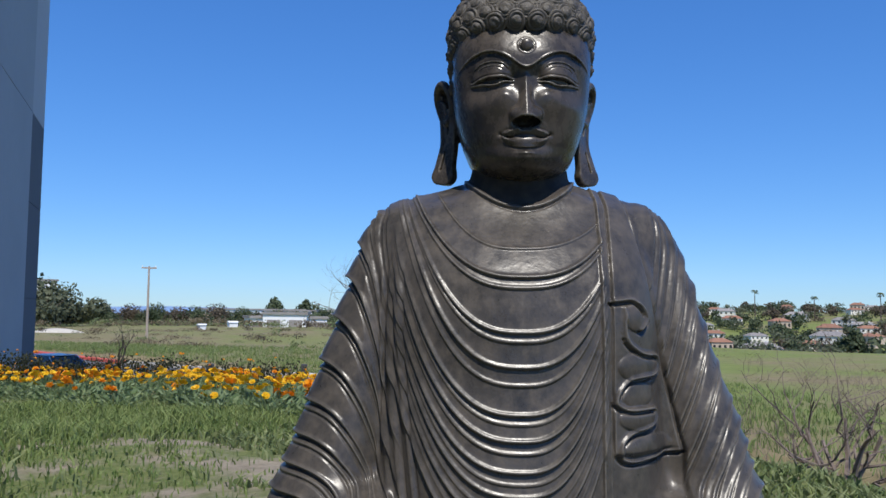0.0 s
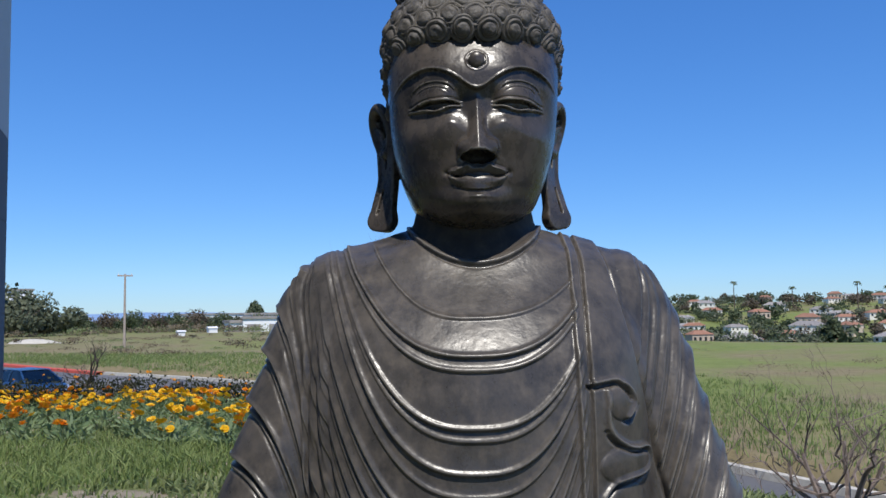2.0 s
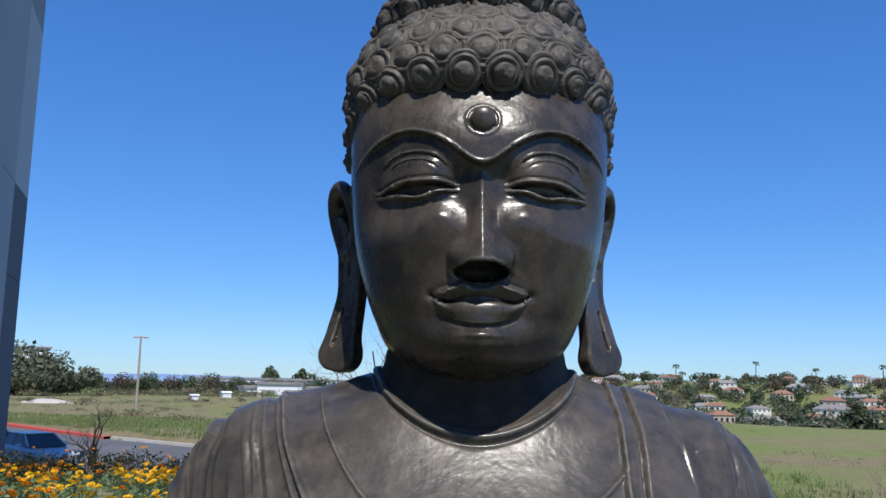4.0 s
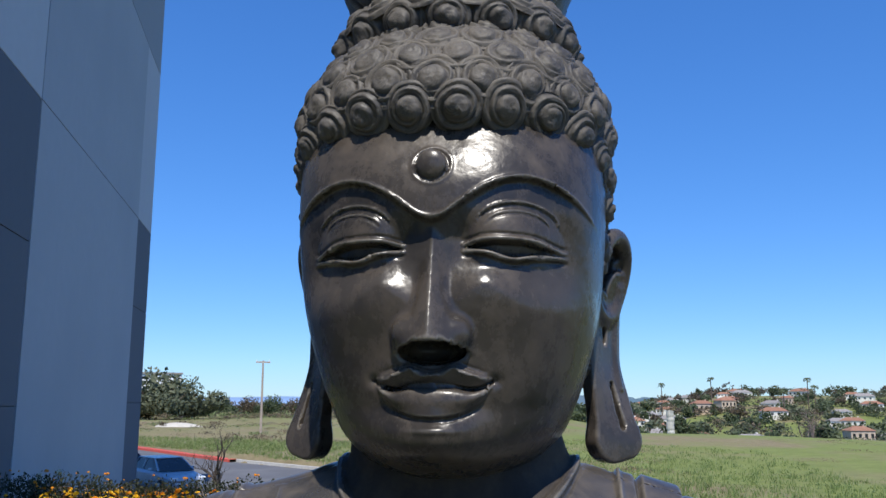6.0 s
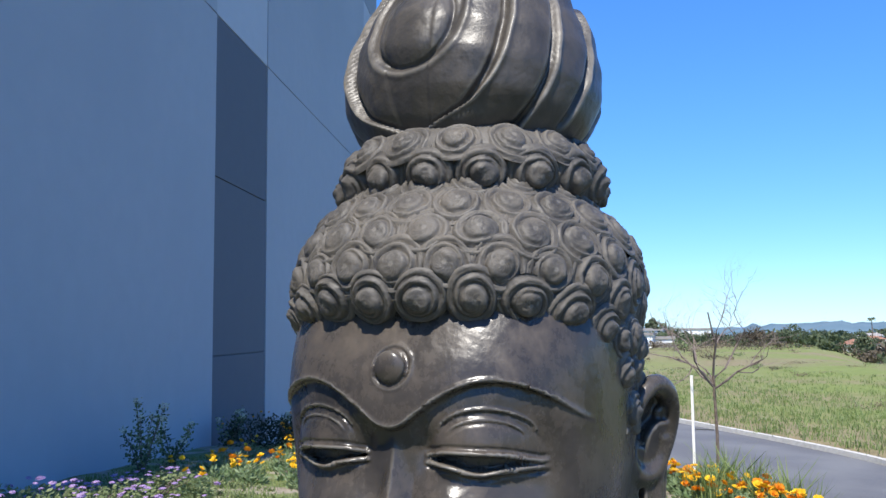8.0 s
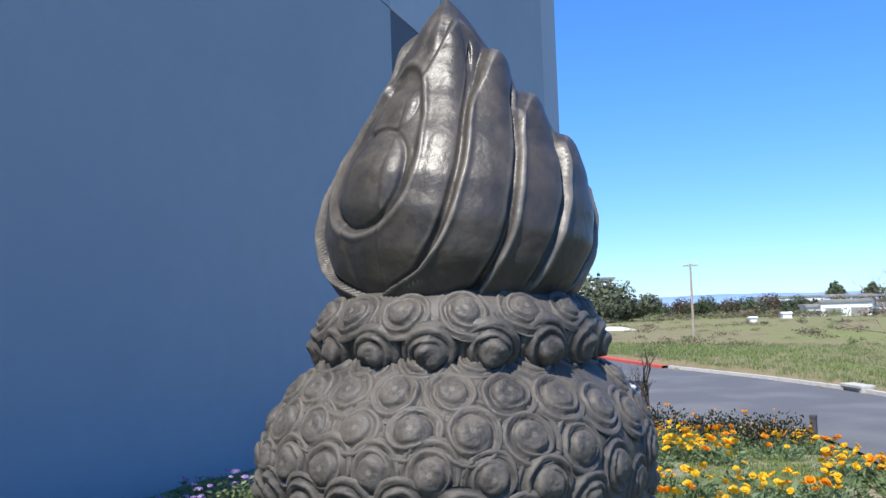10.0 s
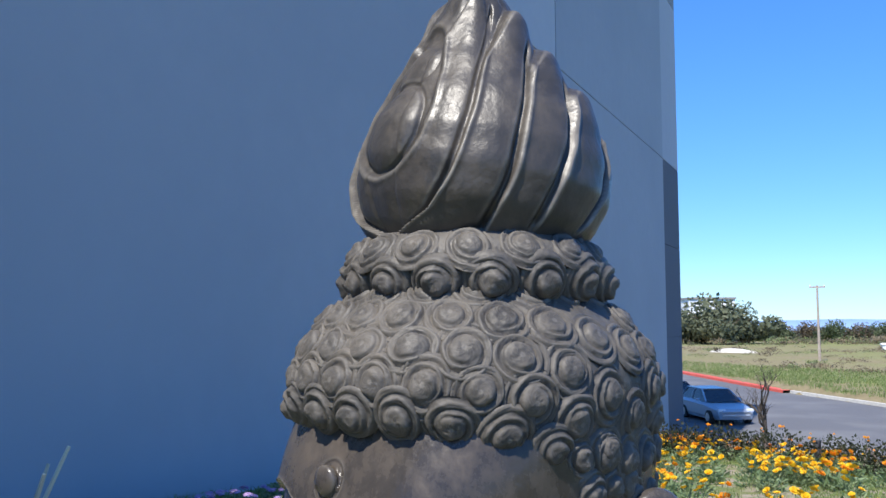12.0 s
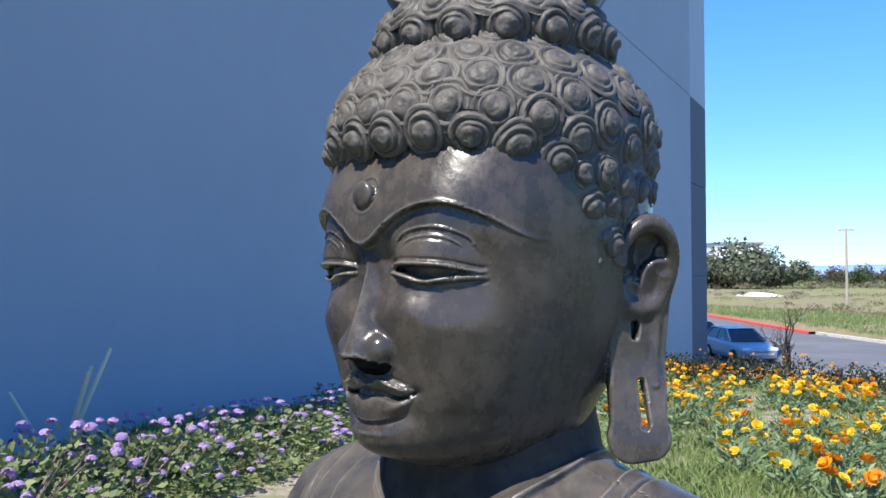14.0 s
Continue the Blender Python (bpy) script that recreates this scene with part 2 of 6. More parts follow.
M_DARK_GLASS = mixed("dark_window_glass", (0.02, 0.025, 0.03), (0.035, 0.04, 0.045), 2, 3, (0.08, 0.15), 0)
M_CAR = mixed("silver_blue_car_paint", (0.44, 0.49, 0.55), (0.46, 0.51, 0.57), 3, 3, (0.25, 0.35), 0, metal=0.25)
M_CAR_DARK = mixed("dark_car_paint", (0.03, 0.045, 0.08), (0.035, 0.05, 0.09), 3, 3, (0.2, 0.28), 0, metal=0.3)
M_TYRE = mixed("tyre_rubber", (0.02, 0.02, 0.02), (0.035, 0.035, 0.035), 20, 4, (0.8, 0.9), 0.2, 60, 0.002)
M_RIM = mixed("alloy_rim", (0.5, 0.5, 0.52), (0.58, 0.58, 0.6), 10, 3, (0.3, 0.4), 0, metal=0.9)
M_LAMP = mixed("headlight_lens", (0.75, 0.77, 0.8), (0.85, 0.86, 0.88), 10, 3, (0.1, 0.2), 0)


# ---- building blocks ----
def mesh_of(name, verts, faces, mats, smooth=False, index=None):
    me = bpy.data.meshes.new(name)
    me.from_pydata([tuple(map(float, v)) for v in verts] if not isinstance(verts, np.ndarray) else verts.tolist(), [], faces if isinstance(faces, list) else faces.tolist())
    for m in mats if isinstance(mats, (list, tuple)) else [mats]:
        me.materials.append(m)
    if smooth:
        me.polygons.foreach_set("use_smooth", [True] * len(me.polygons))
    if index is not None:
        me.polygons.foreach_set("material_index", np.asarray(index, dtype=np.int32))
    me.update()
    return me


def part(name, bm, mat, parent=None, label=""):
    """A bmesh, or a finished mesh, as one object under a thing or under a part."""
    if isinstance(bm, bmesh.types.BMesh):
        me = bpy.data.meshes.new(name)
        bm.to_mesh(me)
        bm.free()
        me.materials.append(mat)
    else:
        me = bm
    ob = new(name, me)
    if parent is not None:
        ob.parent = parent
    if label:
        tagged(ob, label)
    return ob


def box(bm, lo, hi, bevel=0.0):
    r = bmesh.ops.create_cube(bm, size=1.0)
    vs = r["verts"]
    c = [(a + b) / 2 for a, b in zip(lo, hi)]
    s = [b - a for a, b in zip(lo, hi)]
    for v in vs:
        v.co = Vector((c[0] + v.co.x * s[0], c[1] + v.co.y * s[1], c[2] + v.co.z * s[2]))
    if bevel:
        es = list({e for v in vs for e in v.link_edges})
        bmesh.ops.bevel(bm, geom=es, offset=bevel, segments=2, affect="EDGES", profile=0.6)
    return bm


def tube(path, radii, sides=6):
    """Vertices and faces of a tapered tube along a path."""
    path = [Vector(p) for p in path]
    vs, fs = [], []
    for i, p in enumerate(path):
        d = (path[min(i + 1, len(path) - 1)] - path[max(i - 1, 0)]).normalized()
        a = d.orthogonal().normalized()
        b = d.cross(a)
        for k in range(sides):
            w = 2 * math.pi * k / sides
            vs.append(p + (a * math.cos(w) + b * math.sin(w)) * radii[i])
    for i in range(len(path) - 1):
        for k in range(sides):
            k2 = (k + 1) % sides
            fs.append((i * sides + k, i * sides + k2, (i + 1) * sides + k2, (i + 1) * sides + k))
    fs.append(tuple(range(sides))[::-1])
    fs.append(tuple(range((len(path) - 1) * sides, len(path) * sides)))
    return vs, fs


class Pile:
    """Collects pieces into one mesh."""

    def __init__(self):
        self.v, self.f, self.m = [], [], []

    def add(self, vs, fs, mat=0):
        o = len(self.v)
        self.v.extend(vs)
        self.f.extend([tuple(i + o for i in f) for f in fs])
        self.m.extend([mat] * len(fs))

    def mesh(self, name, mats, smooth=False):
        return mesh_of(name, self.v, self.f, mats, smooth, self.m)


def smooth01(a, b, x):
    t = np.clip((x - a) / (b - a), 0, 1)
    return t * t * (3 - 2 * t)


# ---- ground ----
KERB = np.array([(-90.0, 118.0), (-52.0, 82.0), (-31.0, 62.5), (-18.9, 50.8), (-11.5, 45.2), (-6.7, 40.8), (-2.6, 35.8), (-0.15, 32.7), (2.2, 29.3), (4.5, 23.8), (6.0, 19.2), (7.7, 15.9), (12.0, 8.0), (30.0, -26.0)])
ROAD_WIDTH = 6.8


def kerb_distance(x, y):
    """Signed distance to the far kerb, positive on the statue's side."""
    x, y = np.asarray(x, float), np.asarray(y, float)
    best, sign = np.full(x.shape, 1e9), np.ones(x.shape)
    for (ax, ay), (bx, by) in zip(KERB[:-1], KERB[1:]):
        dx, dy = bx - ax, by - ay
        t = np.clip(((x - ax) * dx + (y - ay) * dy) / (dx * dx + dy * dy), 0, 1)
        d = np.hypot(x - ax - t * dx, y - ay - t * dy)
        cross = dx * (y - ay) - dy * (x - ax)
        near = d < best
        best = np.where(near, d, best)
        sign = np.where(near, np.where(cross < 0, 1.0, -1.0), sign)
    return best * sign


def widening(x, y):
    """The road opens into a parking bay behind the building."""
    return 10.0 * smooth01(-27, -37, 0.55 * np.asarray(x) - 0.83 * np.asarray(y))


def road_height(x, y):
    return -2.5 + 0.0 * np.asarray(x)


def ground_z(x, y):
    x, y = np.asarray(x, float), np.asarray(y, float)
    d = kerb_distance(x, y)
    d = np.where(d > 1, np.maximum(d - widening(x, y), 1), d)
    road = road_height(x, y)
    r = np.hypot(x, y)
    az = np.degrees(np.arctan2(x, y))
    plateau = np.maximum((-0.055 * np.clip(y - 5, 0, 9) - 0.15 * np.clip(y - 14, 0, 13.3)) * smooth01(2.5, 0.0, x), road)
    z = road + (plateau - road) * smooth01(ROAD_WIDTH + 0.3, ROAD_WIDTH + 2.8, d)
    lump = 0.035 * np.sin(1.9 * x + 1.3 * np.sin(1.1 * y)) * np.sin(1.7 * y + 0.8 * np.sin(1.4 * x))
    z = z + lump * smooth01(ROAD_WIDTH + 1, ROAD_WIDTH + 3, d)
    z = np.maximum(z - 0.22 * np.clip(10.9 - d, 0, 2.0) * smooth01(0.5, 1.4, x) * (d > 1), road)
    field = road + 0.14 - 0.002 * np.minimum(-d, 80) + 0.25 * np.sin(0.11 * x + 0.4) * np.sin(0.09 * y)
    field = field - 9.0 * smooth01(90, 170, r) * smooth01(0, 8, az)
    field = field + 14.0 * smooth01(190, 430, r) * smooth01(0, 10, az) - 6 * smooth01(500, 900, r) * smooth01(0, 10, az)
    field = field - (0.013 * np.clip(r - 150, 0, 5000)) * (1 - smooth01(0, 10, az))
    z = np.where(d < 0.16, np.minimum(road, z) + (field - road) * smooth01(-0.05, -0.35, d), z)
    return z


def road_z(x, y):
    return float(ground_z(x, y))


# ---- statue ----
AXIS_X, AXIS_Y, BASE_Z = 0.223, 2.388, -0.012


def smin(a, b, k):
    h = np.clip(0.5 + 0.5 * (b - a) / k, 0, 1)
    return b + (a - b) * h - k * h * (1 - h)


def bell(x, w):
    return np.exp(-(x / w) ** 2)


def curve(x, xs, ys):
    """A smooth line through a few control values."""
    xs, ys = np.asarray(xs, float), np.asarray(ys, float)
    m = np.gradient(ys, xs)
    x = np.clip(x, xs[0], xs[-1])
    i = np.clip(np.searchsorted(xs, x) - 1, 0, len(xs) - 2)
    h = xs[i + 1] - xs[i]
    t = (x - xs[i]) / h
    return (2 * t**3 - 3 * t**2 + 1) * ys[i] + (t**3 - 2 * t**2 + t) * h * m[i] + (3 * t**2 - 2 * t**3) * ys[i + 1] + (t**3 - t**2) * h * m[i + 1]


def capsule(X, F, Z, a, b, ra, rb):
    a, b = np.array(a, float), np.array(b, float)
    d = b - a
    t = np.clip(((X - a[0]) * d[0] + (F - a[1]) * d[1] + (Z - a[2]) * d[2]) / (d @ d), 0, 1)
    return np.sqrt((X - a[0] - t * d[0]) ** 2 + (F - a[1] - t * d[1]) ** 2 + (Z - a[2] - t * d[2]) ** 2) - (ra + (rb - ra) * t)


def ball(X, F, Z, c, r):
    q = np.sqrt(((X - c[0]) / r[0]) ** 2 + ((F - c[1]) / r[1]) ** 2 + ((Z - c[2]) / r[2]) ** 2)
    return (q - 1) * min(r)


def seg2(x, z, a, b):
    """Distance in a plane to a straight piece."""
    dx, dz = b[0] - a[0], b[1] - a[1]
    t = np.clip(((x - a[0]) * dx + (z - a[1]) * dz) / (dx * dx + dz * dz), 0, 1)
    return np.hypot(x - a[0] - t * dx, z - a[1] - t * dz)


def face_relief(X, Z):
    """Outward relief of brows, lids, lips and cheeks over the plain head."""
    A = np.abs(X)
    h = np.zeros_like(X)
    brow = curve(A, (0, 0.012, 0.025, 0.045, 0.068, 0.095, 0.12, 0.144, 0.168), (1.3850, 1.3885, 1.3975, 1.4115, 1.4235, 1.4285, 1.4235, 1.4110, 1.388))
    d = brow - Z
    outer = 1 - smooth01(0.115, 0.165, A)
    # the hollow under the brow, closed below by the upward plane of the cheek
    deep = 0.0068 + 0.0030 * smooth01(1.400, 1.362, Z)
    h -= deep * smooth01(0.0, 0.0060, d) * smooth01(1.286 + 0.028 * bell(A - 0.054, 0.030), 1.344, Z) * outer
    h += 0.0013 * bell(d - 0.0002, 0.0026) * (1 - smooth01(0.155, 0.175, A))
    # inner corner of the eye, beside the nose
    h -= 0.0050 * bell(A - 0.030, 0.011) * bell(Z - 1.364, 0.020)
    # the lid over the eyeball, with two fine creases above it
    e = np.sqrt(((A - 0.083) / 0.050) ** 2 + ((Z - 1.360) / 0.036) ** 2)
    h += 0.0095 * np.clip(1 - e**2, 0, 1) ** 1.2 * smooth01(1.332, 1.352, Z)
    for top, half, rise in ((1.4020, 0.0425, 0.0017), (1.3925, 0.0320, 0.0012)):
        arc = 1.3765 + (top - 1.3765) * np.sqrt(np.clip(1 - ((A - 0.0855) / half) ** 2, 0, 1))
        h += rise * (bell(Z - arc, 0.0015) - 0.7 * bell(Z - arc + 0.0030, 0.0016)) * smooth01(1.374, 1.380, Z) * (np.abs(A - 0.0855) < half)
    # the slit, between thin raised rims
    u = (A - 0.031) / 0.098
    ue = np.clip(u, 0, 1)
    upper = curve(ue, (0, 0.2, 0.5, 0.75, 1), (1.3565, 1.3605, 1.3605, 1.3585, 1.3508))
    lower = curve(ue, (0, 0.25, 0.5, 0.75, 1), (1.3552, 1.3518, 1.3450, 1.3485, 1.3502))
    lid = smooth01(0.026, 0.034, A) * smooth01(0.137, 0.128, A)
    up, lo = Z - upper, lower - Z
    h -= 0.0105 * smooth01(0.0008, -0.0024, np.maximum(up, lo)) * smooth01(0.0, 0.05, u) * smooth01(1, 0.96, u)
    h += 0.0026 * bell(up - 0.0026, 0.0021) * lid - 0.0014 * bell(up - 0.0068, 0.0022) * lid
    h += 0.0024 * bell(lo - 0.0027, 0.0021) * lid - 0.0016 * bell(lo - 0.0068, 0.0020) * lid
    # lips: a bowed upper lip that slopes back to the mouth line, a full lower lip
    h += 0.003 * bell(A, 0.055) * bell(Z - 1.213, 0.034)
    line = curve(A, (0, 0.020, 0.042, 0.053, 0.0605), (1.2175, 1.2168, 1.2142, 1.2178, 1.2240))
    top = curve(A, (0, 0.010, 0.0215, 0.037, 0.050, 0.0605), (1.2285, 1.2310, 1.2352, 1.2302, 1.2262, 1.2246))
    low = curve(A, (0, 0.016, 0.032, 0.047, 0.0605), (1.1900, 1.1912, 1.1955, 1.2050, 1.2222))
    inl = np.clip(1 - (A / 0.0615) ** 6, 0, 1) ** 0.6
    tu = np.clip((Z - line) / np.maximum(top - line, 1e-4), -1, 3)
    tl = np.clip((line - Z) / np.maximum(line - low, 1e-4), -1, 3)
    dt, dl = Z - top, low - Z
    h += (-0.0018 + 0.0080 * np.clip(tu, 0, 1)) * (Z >= line) * smooth01(0.0016, -0.0006, dt) * inl
    h += 0.0018 * bell(dt - 0.0022, 0.0016) * smooth01(0.060, 0.044, A) - 0.0010 * bell(dt - 0.0060, 0.0022) * smooth01(0.06, 0.04, A)
    h += 0.0074 * (Z < line) * np.sin(np.pi * (0.72 * np.clip(tl, 0, 1) + 0.06)) ** 0.9 * inl * np.clip(1 - (A / 0.064) ** 2, 0, 1) ** 0.5 * smooth01(0.0065, 0.0, dl)
    h -= 0.0012 * bell(dl - 0.0060, 0.0026) * smooth01(0.052, 0.035, A)
    h -= 0.0052 * bell(Z - line, 0.0021) * smooth01(0.0640, 0.058, A)
    h += 0.0030 * bell(Z - 1.184, 0.010) * bell(A, 0.045)
    h -= 0.0030 * bell(A - 0.0600, 0.0070) * bell(Z - 1.2225, 0.0060)
    # chin, with a small ledge under the lip
    h += 0.0022 * bell(Z - 1.1745, 0.0040) * bell(A, 0.026)
    h += 0.0155 * bell(Z - 1.159, 0.024) * bell(A, 0.050)
    h -= 0.0018 * bell(A, 0.007) * smooth01(1.234, 1.240, Z) * smooth01(1.262, 1.255, Z)
    h += 0.0035 * bell(A - 0.075, 0.045) * bell(Z - 1.300, 0.032)
    return h


def head_shape(X, F, Z):
    a = curve(Z, (1.115, 1.135, 1.16, 1.20, 1.25, 1.30, 1.36, 1.42, 1.48, 1.54, 1.59, 1.625, 1.645), (0.052, 0.094, 0.121, 0.142, 0.159, 0.171, 0.178, 0.182, 0.183, 0.172, 0.147, 0.105, 0.06))
    b = curve(Z, (1.115, 1.135, 1.16, 1.20, 1.25, 1.30, 1.36, 1.42, 1.48, 1.54, 1.59, 1.625, 1.645), (0.085, 0.150, 0.1835, 0.1950, 0.2035, 0.211, 0.2165, 0.2160, 0.1925, 0.162, 0.135, 0.105, 0.07))
    c = curve(Z, (1.115, 1.16, 1.25, 1.36, 1.48, 1.54, 1.59, 1.645), (0.02, 0.07, 0.14, 0.19, 0.205, 0.20, 0.165, 0.07))
    n = curve(Z, (1.115, 1.18, 1.25, 1.5, 1.62), (2.2, 2.4, 2.55, 2.5, 2.2))
    fb = np.where(F > 0, b, c)
    q = ((np.abs(X) / a) ** n + (np.abs(F) / fb) ** n) ** (1 / n)
    s = (q - 1) * np.minimum(a, fb) * 0.92
    s = np.maximum(s, np.maximum(1.118 - Z, Z - 1.644))
    front = smooth01(0.03, 0.10, F)
    s = s - face_relief(X, Z) * front
    # the nose: a narrow ridge, straight flanks, wings and a level underside
    A = np.abs(X)
    ridge = 0.2055 + 0.325 * np.clip(1.378 - Z, -0.05, 0.13)
    half = curve(Z, (1.24, 1.272, 1.30, 1.38), (0.0145, 0.0125, 0.0070, 0.0055))
    flank = (A - half - (ridge - F) * 0.55) / 1.14
    nose = -smin(-flank, ridge - F, 0.020)
    nose = -smin(-nose, 1.380 - Z, 0.006)
    for sg in (-1, 1):
        nose = smin(nose, ball(X, F, Z, (sg * 0.0262, 0.205, 1.2685), (0.0150, 0.021, 0.0175)), 0.010)
    nose = np.maximum(-smin(-nose, Z - 1.2600 + 0.010 * smooth01(0.014, 0.034, A), 0.003), 0.165 - F)
    s = smin(s, nose, 0.005)
    s = np.maximum(s, -ball(X, F, Z, (0, 0.2010, 1.2525), (0.0345, 0.0340, 0.0150)))
    # the dot between the brows
    s = smin(s, ball(X, F, Z, (0, 0.2140, 1.4400), (0.0158, 0.0072, 0.0158)), 0.0015)
    s = s + (0.0010 * bell(np.hypot(X, Z - 1.4400) - 0.0172, 0.0014) - 0.0008 * bell(np.hypot(X, Z - 1.4400) - 0.0205, 0.0020)) * front
    for sg in (-1, 1):
        s = np.minimum(s, ear_shape((X + 0.006) * sg, F, Z))
    return s


def ear_shape(X, F, Z):
    lean = (1.28 - Z) * 0.065 * smooth01(1.36, 1.15, Z)
    px, pf = X - 0.160 - lean, F + 0.030
    turn = np.radians(30 + 22 * smooth01(1.26, 1.15, Z))
    u = px * np.sin(turn) - pf * np.cos(turn) + (Z - 1.28) * -0.05
    w = px * np.cos(turn) + pf * np.sin(turn) - 0.018 * smooth01(1.31, 1.42, Z)
    ring = np.abs(np.sqrt(((u - 0.041) / 0.036) ** 2 + ((Z - 1.358) / 0.051) ** 2) - 1) * 0.038
    rim = np.sqrt(ring**2 + (w - 0.004) ** 2 * 0.6) - 0.0092
    plate = np.maximum((np.sqrt(((u - 0.041) / 0.038) ** 2 + ((Z - 1.358) / 0.053) ** 2) - 1) * 0.036, np.abs(w + 0.013) - 0.005)
    tail = np.minimum(seg2(u, Z, (0.060, 1.345), (0.046, 1.165)) - 0.018, seg2(u, Z, (0.024, 1.318), (0.030, 1.160)) - 0.020)
    tail = np.maximum(smin(tail, seg2(u, Z, (0.028, 1.155), (0.048, 1.158)) - 0.021, 0.01), 0)
    thick = 0.010 + 0.004 * smooth01(1.2, 1.14, Z)
    lobe = np.sqrt(tail**2 + np.maximum(np.abs(w) - thick + 0.005, 0) ** 2) - 0.005
    cut = seg2(u, Z, (0.041, 1.222), (0.045, 1.172)) - 0.0046
    lobe = np.maximum(lobe, -cut)
    hole = np.hypot((u - 0.034) / 0.8, (Z - 1.285) / 1.9) - 0.0075
    lobe = np.maximum(lobe, -hole)
    ridge = np.sqrt(seg2(u, Z, (0.066, 1.345), (0.058, 1.22)) ** 2 + (w - thick + 0.002) ** 2) - 0.0055
    tragus = np.sqrt(((u - 0.014) / 1.0) ** 2 + ((Z - 1.312) / 1.6) ** 2 + w**2) - 0.012
    fold = np.sqrt(seg2(u, Z, (0.060, 1.378), (0.056, 1.318)) ** 2 + (w + 0.002) ** 2) - 0.0050
    s = smin(smin(rim, plate, 0.005), smin(smin(lobe, ridge, 0.005), np.minimum(tragus, fold), 0.006), 0.006)
    return s


def ledges(field, X, Z, levels, lip, step, fall):
    """Overlapping folds along the level lines of a field: each ends below in a crisp lip over a groove; sizes in metres."""
    v, e = field(X, Z), 0.002
    g = np.sqrt(((field(X + e, Z) - v) / e) ** 2 + ((field(X, Z + e) - v) / e) ** 2)
    g = np.maximum(g, 0.6)
    k0 = np.clip(2.2 / g, 0.48, 1)
    h = np.zeros_like(v)
    dip = np.zeros_like(v)
    for i, L in enumerate(levels):
        t = (v - L) / g
        k = 1.0 + 0.22 * math.sin(5.1 * i)
        body = step * k * k0 * (np.clip(1 - (np.clip(t, 0, 1) / (fall * k0)) ** 1.5, 0, 1) if fall > 0.03 else np.exp(-np.clip(t, 0, 1) / (fall * k0)))
        edge = lip * k0 * bell(t - 0.0035, 0.0048)
        h = np.maximum(h, (body + edge) * smooth01(-0.0034, 0.0008, t))
        dip = np.maximum(dip, (0.0012 + 0.6 * lip) * k0 * bell(t + 0.0052, 0.0032))
    return h - dip


def chest_level(X, Z):
    """Height at which the hanging fold through a point crosses the middle of the chest."""
    p = X / 0.975 + 0.015
    w = np.abs(p) ** 2.7
    L = Z
    for _ in range(9):
        c = np.where(p < 0, curve(L, (0.2, 0.53, 0.646, 0.853, 0.95), (9.2, 9.5, 10.3, 7.7, 8.2)), curve(L, (0.2, 0.53, 0.646, 0.853, 0.95), (18.0, 16.0, 12.0, 6.2, 5.2)))
        L = 0.35 * L + 0.65 * np.clip(Z - c * w, 0.0, 1.3)
    return L


def sash_side(Z):
    """Outer edge of the sash, where the sleeve's folds begin."""
    return curve(Z, (0.43, 0.536, 0.646, 0.756, 0.908, 0.98, 1.09), (0.405, 0.380, 0.350, 0.328, 0.297, 0.284, 0.268))


def sleeve_u(X, Z):
    out = curve(Z, (0.0, 0.30, 0.376, 0.50, 0.63, 0.75, 0.86, 0.957, 1.037, 1.085), (0.66, 0.61, 0.59, 0.565, 0.54, 0.51, 0.475, 0.445, 0.37, 0.27))
    return np.clip((np.abs(X) - 0.325) / np.maximum(out - 0.325, 0.06), -0.45, 1)


def right_level(X, Z):
    return Z + 0.33 * (1 - sleeve_u(X, Z)) ** 2.6


def left_level(X, Z):
    return Z + 0.46 * (1 - sleeve_u(X, Z)) ** 1.35


